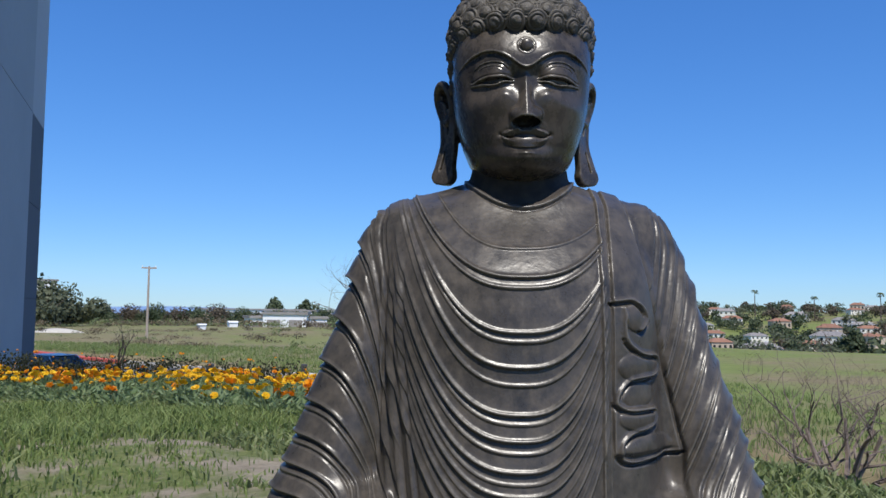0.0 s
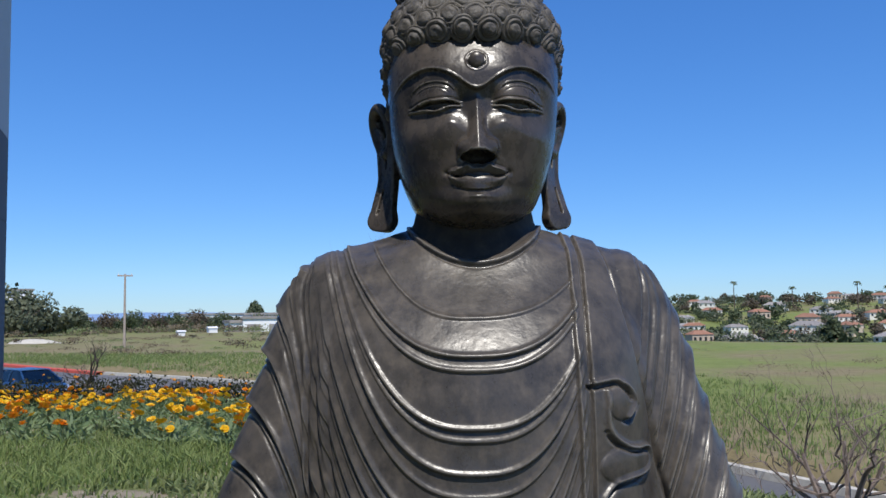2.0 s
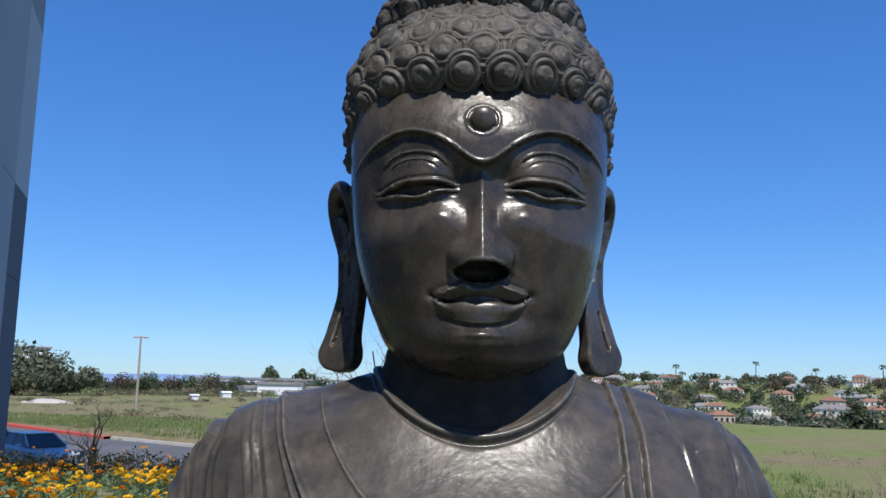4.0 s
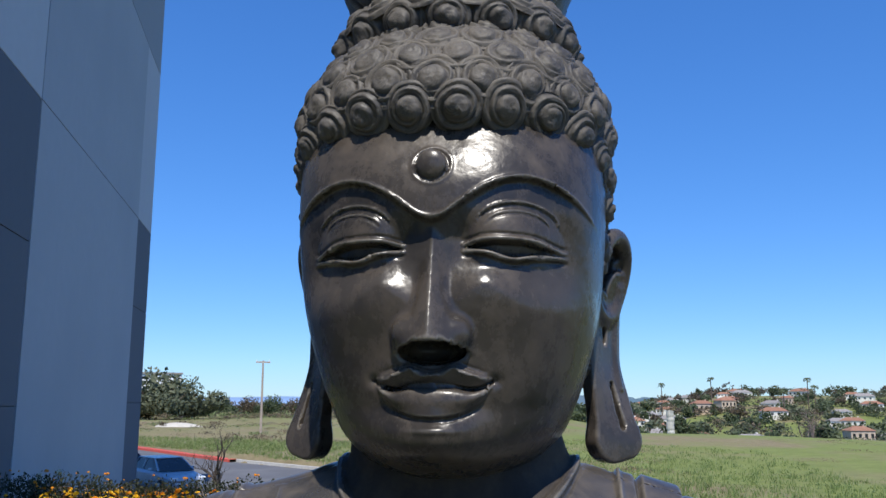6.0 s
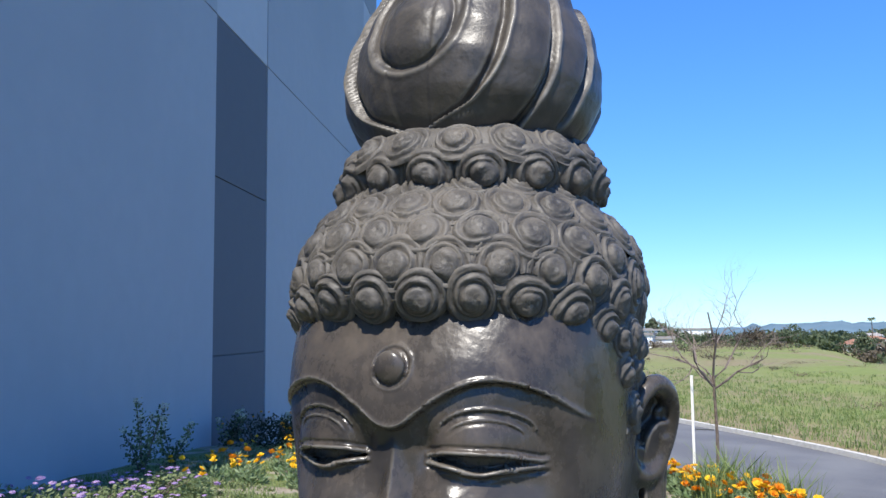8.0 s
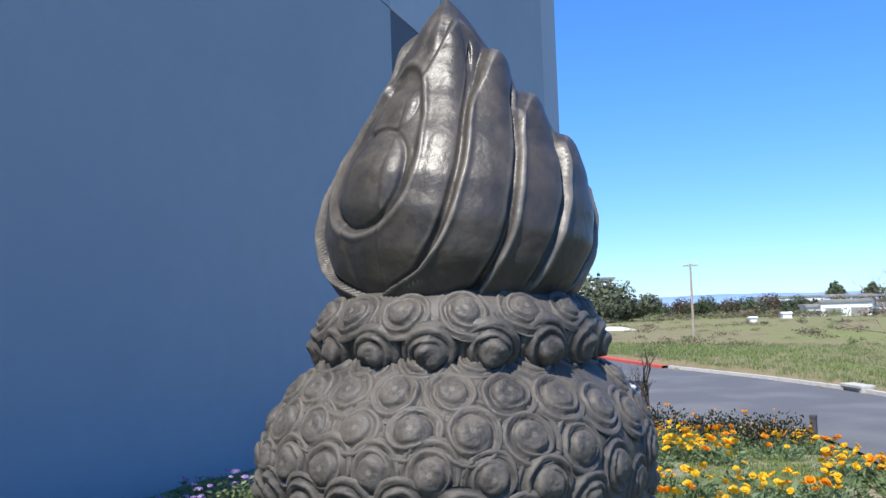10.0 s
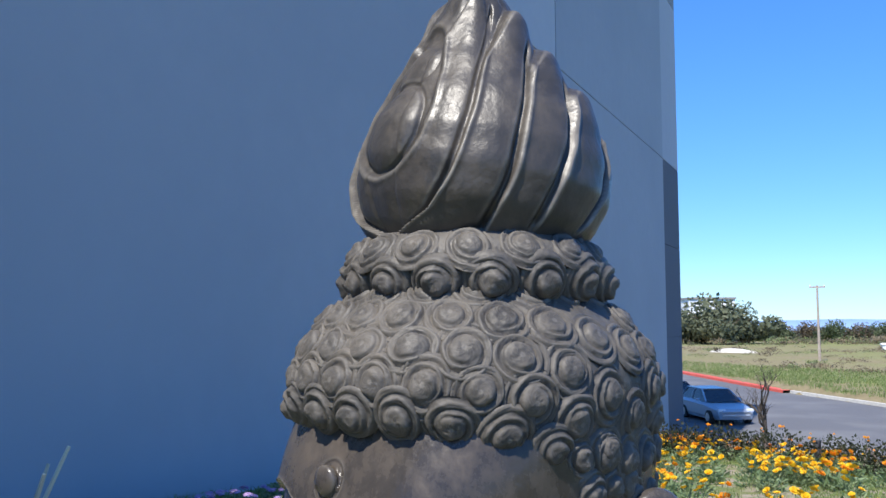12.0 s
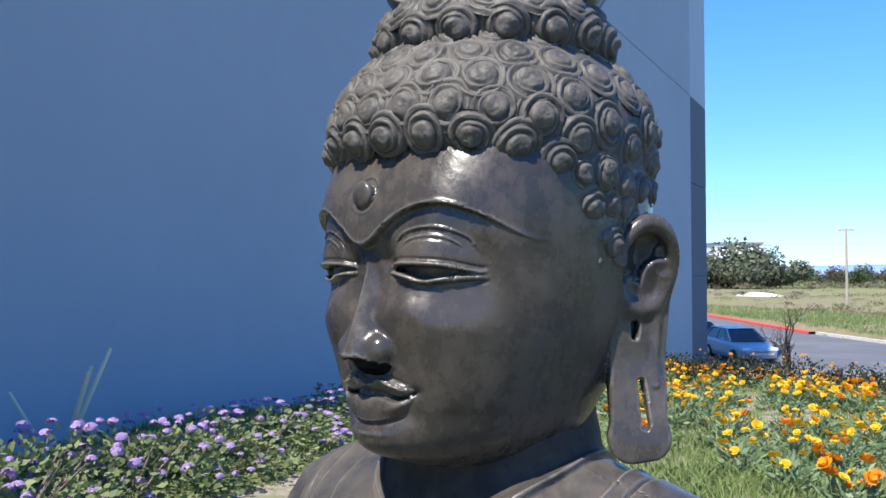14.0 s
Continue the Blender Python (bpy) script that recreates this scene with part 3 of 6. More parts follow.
def robe_relief(X, F, Z):
    h = np.zeros_like(X)
    A = np.abs(X)
    # hanging folds across the chest, running up over the shoulder
    level = chest_level(X, Z)
    front = smooth01(-0.10, -0.02, F)
    chest = smooth01(-0.340, -0.314, X) * smooth01(0.196, 0.186, X) * front
    fold = ledges(chest_level, X, Z, (0.853, 0.722, 0.640, 0.530, 0.470, 0.400, 0.345, 0.28, 0.21), 0.0034, 0.0078, 0.028)
    fold = np.maximum(fold, ledges(chest_level, X, Z, (0.828, 0.700, 0.598, 0.508, 0.442, 0.372, 0.31, 0.245), 0.0024, 0.0045, 0.016))
    h += fold * chest * smooth01(0.50, 0.36, Z - level)
    p = X / 0.975 + 0.02
    thin = Z - 0.926 - np.where(p < 0, 11.5, 4.7) * np.abs(p) ** 2.7
    h += (0.0030 * smooth01(-0.003, 0.001, thin) * np.exp(-np.clip(thin, 0, 1) / 0.012) + 0.0014 * bell(thin - 0.003, 0.004)) * chest * smooth01(1.10, 1.07, Z)
    # sleeves: overlapping folds that start at the outline and run down inwards
    right = smooth01(-0.285, -0.325, X)
    h += ledges(right_level, X, Z, (1.150, 1.095, 1.035, 0.958, 0.862, 0.755, 0.640, 0.535, 0.450, 0.375, 0.310, 0.255), 0.0032, 0.0155, 0.095) * right
    h += ledges(lambda x, z: right_level(x, z) + 0.020, X, Z, (1.035, 0.958, 0.862, 0.755, 0.640, 0.535, 0.450, 0.375), 0.0024, 0.0026, 0.012) * right
    out = X - sash_side(Z)
    left = smooth01(-0.004, 0.014, out) * smooth01(-0.16, -0.10, F)
    h += ledges(left_level, X, Z, (1.33, 1.25, 1.165, 1.075, 0.985, 0.885, 0.775, 0.665, 0.560, 0.500, 0.440, 0.385, 0.33), 0.0036, 0.0160, 0.080) * left
    h += ledges(lambda x, z: left_level(x, z) + 0.024, X, Z, (1.25, 1.165, 1.075, 0.985, 0.885, 0.775, 0.665), 0.0034, 0.0038, 0.014) * left
    h -= 0.004 * bell(out, 0.004) * smooth01(0.42, 0.46, Z) * smooth01(-0.16, -0.10, F)
    # upright gathers where chest and sleeve meet
    for x0, lean, amp in ((-0.352, 0.10, 0.0045), (-0.330, 0.12, 0.0060), (-0.306, 0.14, 0.0050)):
        run = X - x0 - lean * np.clip(0.72 - Z, 0, 1) ** 1.3 - 0.5 * np.clip(Z - 0.86, 0, 1) ** 1.6
        h += amp * (bell(run, 0.0060) - 0.6 * bell(run - 0.010, 0.0045)) * front * smooth01(0.94, 0.80, Z)
    # the sash over the shoulder, with a doubled hem
    sx = X - 0.012 * smooth01(0.85, 1.08, Z)
    over = smooth01(-0.14, -0.08, F)
    h += 0.0085 * smooth01(0.203, 0.207, sx) * smooth01(0.002, -0.006, out) * smooth01(0.432, 0.445, Z) * over
    h += 0.0050 * smooth01(0.176, 0.180, sx) * smooth01(0.204, 0.199, sx) * over
    h += (0.0028 * bell(sx - 0.180, 0.0032) - 0.0030 * bell(sx - 0.2015, 0.0022)) * over
    # its hem falls in a winding edge, with rounded laps between
    near = (X > 0.17) & (X < 0.44) & (Z > 0.38) & (Z < 0.84) & (F > 0)
    if near.any():
        x, z = X[near] - 0.004, Z[near]
        lap = np.zeros_like(x)
        for cx, cz, rx, rz, amp in ((0.258, 0.765, 0.030, 0.036, 0.008), (0.265, 0.645, 0.056, 0.036, 0.009), (0.262, 0.580, 0.045, 0.032, 0.004), (0.262, 0.522, 0.052, 0.030, 0.010), (0.30, 0.452, 0.075, 0.030, 0.006)):
            q = ((x - cx) / rx) ** 2 + ((z - cz) / rz) ** 2
            lap = np.maximum(lap, amp * np.clip(1 - q, 0, 1) ** 0.5)
        for hem in (((0.200, 0.801), (0.254, 0.804), (0.286, 0.766), (0.270, 0.734)), ((0.228, 0.785), (0.233, 0.713), (0.272, 0.679), (0.320, 0.668), (0.314, 0.628), (0.238, 0.613), (0.205, 0.565), (0.236, 0.543), (0.308, 0.541), (0.304, 0.503), (0.238, 0.485), (0.215, 0.450), (0.246, 0.421), (0.392, 0.434))):
            pts = np.array(hem)
            s = np.linspace(0, len(pts) - 1, 5 * len(pts))
            line = np.stack([curve(s, np.arange(len(pts)), pts[:, q]) for q in (0, 1)], 1)
            best, below = np.full(x.shape, 9.0), np.zeros_like(x)
            for p, q in zip(line[:-1], line[1:]):
                dx, dz = q - p
                t = np.clip(((x - p[0]) * dx + (z - p[1]) * dz) / (dx * dx + dz * dz), 0, 1)
                dist = np.hypot(x - p[0] - t * dx, z - p[1] - t * dz)
                closer = dist < best
                best = np.where(closer, dist, best)
                below = np.where(closer, p[1] + t * dz - z, below)
            lap = lap + 0.0075 * bell(best, 0.0052) - 0.0085 * bell(best - 0.0075, 0.0046) * smooth01(0.001, 0.006, below)
        h[near] += lap
    # collar round the neck: a narrow rolled band
    ring = Z - 1.051 + 0.10 * np.clip(F, -1, 0.2) - 3.3 * A**2
    h += (0.0045 * smooth01(0.016, 0.011, ring) * smooth01(-0.004, 0.001, ring) + 0.0030 * bell(ring - 0.003, 0.0035) - 0.0025 * bell(ring + 0.005, 0.0028)) * smooth01(0.165, 0.14, A)
    return h


def body_shape(X, F, Z):
    A = np.abs(X)
    zs = (-0.01, 0.2, 0.4, 0.6, 0.8, 0.87, 0.93, 1.0, 1.04, 1.075, 1.105, 1.15, 1.24)
    a = curve(Z, zs, (0.40, 0.385, 0.37, 0.36, 0.36, 0.354, 0.345, 0.325, 0.290, 0.212, 0.146, 0.129, 0.125))
    b = curve(Z, zs, (0.31, 0.315, 0.305, 0.290, 0.277, 0.258, 0.221, 0.163, 0.135, 0.117, 0.106, 0.096, 0.09))
    c = curve(Z, zs, (0.26, 0.25, 0.24, 0.23, 0.22, 0.215, 0.21, 0.20, 0.19, 0.17, 0.15, 0.135, 0.13))
    n = 2.35
    fb = np.where(F > 0, b, c)
    s = (((A / a) ** n + (np.abs(F) / fb) ** n) ** (1 / n) - 1) * np.minimum(a, fb) * 0.9
    s = np.maximum(s, np.maximum(-Z, Z - 1.235))
    arm = smin(capsule(A, F, Z, (0.320, -0.03, 0.936), (0.500, 0.025, 0.24), 0.102, 0.138), capsule(A, F, Z, (0.500, 0.025, 0.24), (0.17, 0.34, 0.14), 0.136, 0.085), 0.05)
    arm = smin(arm, capsule(A, F, Z, (0.16, -0.03, 1.060), (0.282, -0.03, 0.997), 0.058, 0.085), 0.05)
    s = smin(s, arm, 0.045)
    legs = capsule(A, F, Z, (0.55, 0.18, 0.11), (0.0, 0.40, 0.10), 0.115, 0.10)
    legs = np.minimum(legs, ball(X, F, Z, (0, 0.1, 0.10), (0.62, 0.36, 0.13)))
    s = smin(s, legs, 0.05)
    return np.maximum(s, -Z)



def surface(shape, lo, hi, step, rounds=3, split=1, relief=None):
    """A quad mesh of the surface shape = 0 in a box: a coarse net, split, then drawn onto the surface."""
    ax = [np.arange(a, b + step, step) for a, b in zip(lo, hi)]
    X, F, Z = np.meshgrid(*ax, indexing="ij")
    v = shape(X, F, Z)
    s = v < 0
    n = np.array(v.shape)
    corner = [(i, j, k) for i in (0, 1) for j in (0, 1) for k in (0, 1)]
    cut = lambda q, c: q[c[0]:n[0] - 1 + c[0], c[1]:n[1] - 1 + c[1], c[2]:n[2] - 1 + c[2]]
    total = sum(cut(s, c).astype(np.int8) for c in corner)
    cells = np.argwhere((total > 0) & (total < 8))
    index = np.full(tuple(n - 1), -1, dtype=np.int64)
    index[tuple(cells.T)] = np.arange(len(cells))
    pos, cnt = np.zeros((len(cells), 3)), np.zeros(len(cells))
    for i, a in enumerate(corner):
        for b in corner[i + 1:]:
            if sum(abs(p - q) for p, q in zip(a, b)) != 1:
                continue
            va, vb = v[tuple((cells + a).T)], v[tuple((cells + b).T)]
            x = (va < 0) != (vb < 0)
            t = np.where(x, va / np.where(va == vb, 1, va - vb), 0)
            pos += (np.array(a) + t[:, None] * (np.array(b) - np.array(a))) * x[:, None]
            cnt += x
    P = np.array([q[0] for q in ax]) + (cells + pos / cnt[:, None]) * step
    quads = []
    for axis in range(3):
        e = np.zeros(3, int)
        e[axis] = 1
        o1, o2 = np.eye(3, dtype=int)[(axis + 1) % 3], np.eye(3, dtype=int)[(axis + 2) % 3]
        a = s[tuple(slice(0, n[q] - e[q]) for q in range(3))]
        b = s[tuple(slice(e[q], n[q]) for q in range(3))]
        w = np.argwhere(a != b)
        w = w[(w[:, (axis + 1) % 3] > 0) & (w[:, (axis + 2) % 3] > 0) & (w[:, (axis + 1) % 3] < n[(axis + 1) % 3] - 1) & (w[:, (axis + 2) % 3] < n[(axis + 2) % 3] - 1)]
        f = np.stack([index[tuple((w - d).T)] for d in (o1 + o2, o2, 0 * o1, o1)], 1)
        flip = ~s[tuple(w.T)]
        f[flip] = f[flip][:, ::-1]
        quads.append(f)
    Q = np.concatenate(quads)
    Q = Q[(Q >= 0).all(1)]
    e = 0.0008
    for k in range(split):
        rest = np.zeros((0, 4), dtype=Q.dtype)
        if k > 0:  # the last splits serve the carved front alone
            c3 = P[Q].mean(1)
            fine = (c3[:, 2] > 0.30) & ((c3[:, 1] > -0.12) | (k < split - 1)) & ((c3[:, 2] < 1.51) | (relief is not None))
            Q, rest = Q[fine], Q[~fine]
        E = np.sort(np.stack([Q, np.roll(Q, -1, 1)], 2).reshape(-1, 2), 1)
        key, inv = np.unique(E[:, 0] * (len(P) + 1) + E[:, 1], return_inverse=True)
        mids = (P[key // (len(P) + 1)] + P[key % (len(P) + 1)]) / 2
        cen = P[Q].mean(1)
        m = inv.reshape(-1, 4) + len(P)
        c = np.arange(len(Q)) + len(P) + len(mids)
        Q = np.concatenate([np.stack([Q[:, i], m[:, i], c, m[:, i - 1]], 1) for i in range(4)] + [rest])
        P = np.concatenate([P, mids, cen])
        for _ in range(rounds if k == 0 else 1 if k < 2 else 0):
            f0 = shape(*P.T)
            g = np.stack([shape(*(P + e * np.eye(3)[q]).T) - f0 for q in range(3)], 1) / e
            move = f0[:, None] * g / np.maximum((g * g).sum(1), 0.25)[:, None]
            ln = np.linalg.norm(move, axis=1, keepdims=True)
            P = P - move * np.minimum(1, step * 0.6 / np.maximum(ln, 1e-9))
    if relief:
        f0 = shape(*P.T)
        g = np.stack([shape(*(P + e * np.eye(3)[k]).T) - f0 for k in range(3)], 1)
        g /= np.maximum(np.linalg.norm(g, axis=1, keepdims=True), 1e-9)
        seen = (P[:, 2] > 0.16) & (P[:, 1] > -0.16)
        P[seen] += g[seen] * relief(*P[seen].T)[:, None]
    return P, Q


def curl_mesh(R, H, turns, spin, seg=26, rings=20, rough=None):
    """A snail-shell curl: a stepped spiral dome with a knob in its middle."""
    r = np.linspace(1, 0.0, rings)
    w = np.arange(seg) * 2 * np.pi / seg
    rr, ww = np.meshgrid(r, w, indexing="ij")
    dome = H * (1 - rr**2.6) ** 0.75
    phase = turns * rr + spin * ww / (2 * np.pi)
    saw = phase - np.floor(phase)
    groove = bell(saw - 0.5, 0.13) + 0.5 * (saw - 0.5)
    z = dome - groove * 0.0046 * (R / 0.03) * smooth01(1.0, 0.93, rr) * smooth01(0.40, 0.48, rr)
    z = z + (0.0018 + 0.16 * H) * np.clip(1 - (rr / 0.47) ** 4, 0, 1) ** 0.6
    soft = smooth01(0.0, 0.4, rr)
    wob = 1 + 0.04 * np.sin(2 * ww + 6 * turns) + 0.012 * np.sin(5 * ww + 11 * turns)
    z = z * (1 + 0.10 * np.sin(2 * ww + 9 * turns) * soft) + rough.normal(0, 0.00035, z.shape) * (rr < 0.98) * smooth01(0.02, 0.22, rr)
    V = np.stack([R * rr * wob * np.cos(ww), R * rr * wob * np.sin(ww), z], 2).reshape(-1, 3)
    i, j = np.meshgrid(np.arange(rings - 1), np.arange(seg), indexing="ij")
    j2 = (j + 1) % seg
    Q = np.stack([i * seg + j, i * seg + j2, (i + 1) * seg + j2, (i + 1) * seg + j], 2).reshape(-1, 4)
    return V, Q


def flame_mesh():
    """The flame finial: a bulb wrapped in upswept bands, with a drop-shaped boss in front."""
    nz, nt = 140, 420
    z = np.linspace(0, 1, nz)
    th = np.linspace(-np.pi, np.pi, nt, endpoint=False)
    zz, tt = np.meshgrid(z, th, indexing="ij")
    base, top = 1.682, 2.016
    core = curve(zz, (0, 0.05, 0.12, 0.23, 0.34, 0.46, 0.58, 0.70, 0.82, 0.92, 1.0), (0.112, 0.123, 0.134, 0.138, 0.131, 0.113, 0.089, 0.066, 0.044, 0.024, 0.002))
    A = np.abs(tt)
    # bands: front edges leaning back as they rise, each with a rounded tip lower than the last
    r = core.copy()
    bands = ((0.905, 0.80, (0.30, 0.34, 0.38, 0.38, 0.40)), (0.79, 0.34, (0.30, 0.60, 0.82, 0.95, 1.24)), (0.645, 0.24, (0.90, 1.08, 1.24, 1.45, 1.85)), (0.515, 0.18, (1.32, 1.45, 1.68, 1.86, 1.95)), (0.40, 0.18, (1.84, 2.05, 2.24, 2.32, 2.36)), (0.36, 0.18, (2.38, 2.56, 2.70, 2.76, 2.80)))
    for k, (tip, peak, around) in enumerate(bands):
        d = A - curve(zz, (0, 0.13, 0.35, 0.56, 0.80), around) + (k == 1) * 0.30 * np.clip(1 - zz / 0.09, 0, 1) ** 1.5
        lid = tip - 0.36 * np.clip(d - peak, 0, 2) ** 1.25 - (2.2 if k else 0.35) * np.clip(peak - 0.02 - d, 0, 2) ** 2
        live = smooth01(0.020, -0.020, zz - lid)
        band = smooth01(-0.020, 0.020, d) * live
        swell = np.sqrt(np.clip(1 - ((d - 0.26) / 0.42) ** 2, 0, 1))
        if k:
            r = np.maximum(r, core + band * (0.004 + 0.011 * swell + (0.010 if k < 4 else 0.002) * bell(zz - tip + 0.05, 0.10) * bell(d - peak, 0.30)))
            r = r + 0.0034 * bell(d - 0.024, 0.026) * live * smooth01(0.0, 0.04, zz)
            r = r - 0.0075 * bell(d + 0.032, 0.026) * smooth01(0.03, -0.03, zz - tip) * smooth01(0.0, 0.05, zz)
        else:
            r = np.maximum(r, core + 0.005 * live * swell + 0.008 * band * bell(zz - tip + 0.05, 0.09))
    # the drop in front: an outer rim, a lower oval boss and a small lobe above it
    wide = A * core / (0.058 * np.clip(1.15 - 1.05 * (zz - 0.30), 0.2, 1.3))
    drop = np.sqrt(wide**2 + (np.where(zz > 0.42, (zz - 0.42) / 0.33, (zz - 0.42) / 0.22)) ** 2)
    r = r - 0.0045 * smooth01(1.02, 0.90, drop) + 0.0020 * bell(drop - 1.03, 0.06) * (zz < 0.85)
    oval = np.sqrt((A * core / 0.047) ** 2 + ((zz - 0.365) / 0.150) ** 2)
    r = r + 0.0125 * np.clip(1 - oval**2, 0, 1) ** 0.7 - 0.0020 * bell(oval - 1.04, 0.05)
    lobe = np.sqrt((A * core / 0.034) ** 2 + ((zz - 0.585) / 0.085) ** 2)
    r = r + 0.008 * np.clip(1 - lobe**2, 0, 1) ** 0.8
    r = r + 0.0012 * np.sin(9 * tt + 23 * zz) * np.sin(31 * zz - 5 * tt) * smooth01(1, 0.8, zz)
    tt = tt - 0.17
    X = r * np.sin(tt)
    F = r * np.cos(tt) - 0.012 + 0.004 * zz
    Z = base + (top - base) * zz
    V = np.stack([X, F, Z], 2).reshape(-1, 3)
    i, j = np.meshgrid(np.arange(nz - 1), np.arange(nt), indexing="ij")
    j2 = (j + 1) % nt
    return V, np.stack([i * nt + j, i * nt + j2, (i + 1) * nt + j2, (i + 1) * nt + j], 2).reshape(-1, 4)[:, ::-1]


def lathe(profile, centre_f=0.0, seg=72, squash=1.0):
    pr = np.array(profile)
    th = np.linspace(0, 2 * np.pi, seg, endpoint=False)
    V = np.stack([pr[:, 0][:, None] * np.cos(th), pr[:, 0][:, None] * np.sin(th) * squash + centre_f, np.repeat(pr[:, 1][:, None], seg, 1)], 2).reshape(-1, 3)
    i, j = np.meshgrid(np.arange(len(pr) - 1), np.arange(seg), indexing="ij")
    j2 = (j + 1) % seg
    return V, np.stack([i * seg + j, i * seg + j2, (i + 1) * seg + j2, (i + 1) * seg + j], 2).reshape(-1, 4)


def build_statue():
    Vs, Qs, Ms, o = [], [], [], 0

    def add(V, Q, mat):
        nonlocal o
        Vs.append(V)
        Qs.append(Q + o)
        Ms.append(np.broadcast_to(mat, len(Q)))
        o += len(V)

    add(*surface(head_shape, (-0.27, -0.25, 1.10), (0.27, 0.30, 1.66), 0.0064, 3, 2), 0)
    P, Q = surface(body_shape, (-0.80, -0.32, -0.02), (0.80, 0.62, 1.25), 0.0188, 2, 3, robe_relief)
    P[:, 0] *= 0.975
    P[:, 2] += (0.007 + 0.029 * np.clip(1.09 - P[:, 2], 0, 1)) * smooth01(0.02, 0.2, P[:, 2])
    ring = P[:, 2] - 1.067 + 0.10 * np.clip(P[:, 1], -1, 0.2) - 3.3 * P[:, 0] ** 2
    # neck faces take the stone with the head's shade in its colour
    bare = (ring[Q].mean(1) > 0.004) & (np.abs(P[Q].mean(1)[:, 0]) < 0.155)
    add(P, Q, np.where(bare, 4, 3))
    add(*flame_mesh(), 2)
    # hair: a cap, a bun and rows of curls
    rnd = random.Random(4)
    chips = np.random.default_rng(4)

    def hairline(az):
        a = abs(az)
        return float(curve(np.array(a), (0, 0.5, 0.9, 1.2, 1.45, 1.7, 2.2, 3.15), (1.492, 1.490, 1.476, 1.452, 1.40, 1.36, 1.24, 1.20)))

    cap = ((1.30, 0.166, 0.17), (1.40, 0.177, 0.200), (1.48, 0.186, 0.202), (1.53, 0.191, 0.203), (1.57, 0.179, 0.187), (1.60, 0.156, 0.164), (1.625, 0.127, 0.135), (1.65, 0.096, 0.102))
    capz = [q[0] for q in cap]

    def cap_at(az, z):
        a = float(curve(np.array(z), capz, [q[1] for q in cap]))
        b = float(curve(np.array(z), capz, [q[2] for q in cap])) + (0.016 if abs(az) > math.pi / 2 else 0) * min(1, max(0, (1.66 - z) / 0.05))
        k = 1 / (abs(math.sin(az) / a) ** 2.15 + abs(math.cos(az) / b) ** 2.15) ** (1 / 2.15)
        return k * math.sin(az), k * math.cos(az), z

    naz, nzc = 144, 26
    V = []
    for i in range(naz):
        az = -math.pi + 2 * math.pi * i / naz
        low = hairline(az) + 0.010
        for j in range(nzc):
            V.append(cap_at(az, low + (1.648 - low) * j / (nzc - 1)))
    V = np.array(V)
    i, j = np.meshgrid(np.arange(naz), np.arange(nzc - 1), indexing="ij")
    i2 = (i + 1) % naz
    add(V, np.stack([i * nzc + j, i * nzc + j + 1, i2 * nzc + j + 1, i2 * nzc + j], 2).reshape(-1, 4), 1)
    bun = [(0.112, 1.606), (0.130, 1.618), (0.142, 1.635), (0.145, 1.652), (0.138, 1.672), (0.120, 1.688), (0.095, 1.694)]
    add(*lathe(bun, -0.005), 1)

    def curl(p, nrm, R, H, spin):
        V, Q = curl_mesh(R, H, rnd.uniform(2.9, 3.7), spin, rough=chips)
        nrm = Vector(nrm).normalized()
        up = Vector((0, 0, 1)) - nrm * nrm.z
        a = up.cross(nrm).normalized()
        b = nrm.cross(a)
        t = rnd.uniform(0, 6.28)
        a, b = a * math.cos(t) + b * math.sin(t), b * math.cos(t) - a * math.sin(t)
        m = np.array([a, b, nrm]).T
        V = V * np.array([rnd.uniform(0.93, 1.07), rnd.uniform(0.93, 1.07), rnd.uniform(0.9, 1.1)])
        add(V @ m.T + np.array(p) - np.array(nrm) * min(0.006, H * 0.35), Q, 1)

    def normal_at(az, z):
        e = 0.004
        p0, p1, p2 = Vector(cap_at(az, z)), Vector(cap_at(az + 0.02, z)), Vector(cap_at(az, z + e))
        nn = (p1 - p0).cross(p2 - p0)
        return nn if nn.dot(Vector((p0.x, p0.y, 0.05))) > 0 else -nn

    rows = ((0.012, 25, 0.0252, 0.0128, -0.34), (0.043, 25, 0.0282, 0.0100, -0.1), (0.076, 23, 0.0288, 0.0080, 0), (0.106, 21, 0.0285, 0.0070, 0), (0.132, 16, 0.028, 0.0066, 0))
    for ri, (dz, count, R, H, tip) in enumerate(rows):
        for c in range(count):
            az = -math.pi + 2 * math.pi * (c + 0.5 * (ri % 2)) / count
            z = min(hairline(az) + dz * (1 if abs(az) < 1.3 else 1.0), 1.63)
            z = 1.492 + dz + (hairline(az) - 1.492) * max(0.0, 1 - ri * 0.26) if abs(az) < 1.9 else 1.492 + dz - 0.02 * max(0, 1 - ri * 0.3)
            nn = Vector(normal_at(az, z)).normalized() + Vector((0, 0, tip))
            curl(cap_at(az, z), nn, R * rnd.uniform(1.04, 1.16), H, rnd.choice((-1, 1)))
    # behind the ears the rows go on down to the nape
    for z in (1.452, 1.412, 1.372, 1.332, 1.292, 1.252):
        for c in range(12):
            az = 1.72 + (2 * math.pi - 3.44) * (c + 0.5 * (round(z * 25) % 2)) / 12
            az = az if az < math.pi else az - 2 * math.pi
            if z > hairline(az) - 0.01:
                curl(cap_at(az, z), normal_at(az, z), 0.030, 0.012, rnd.choice((-1, 1)))
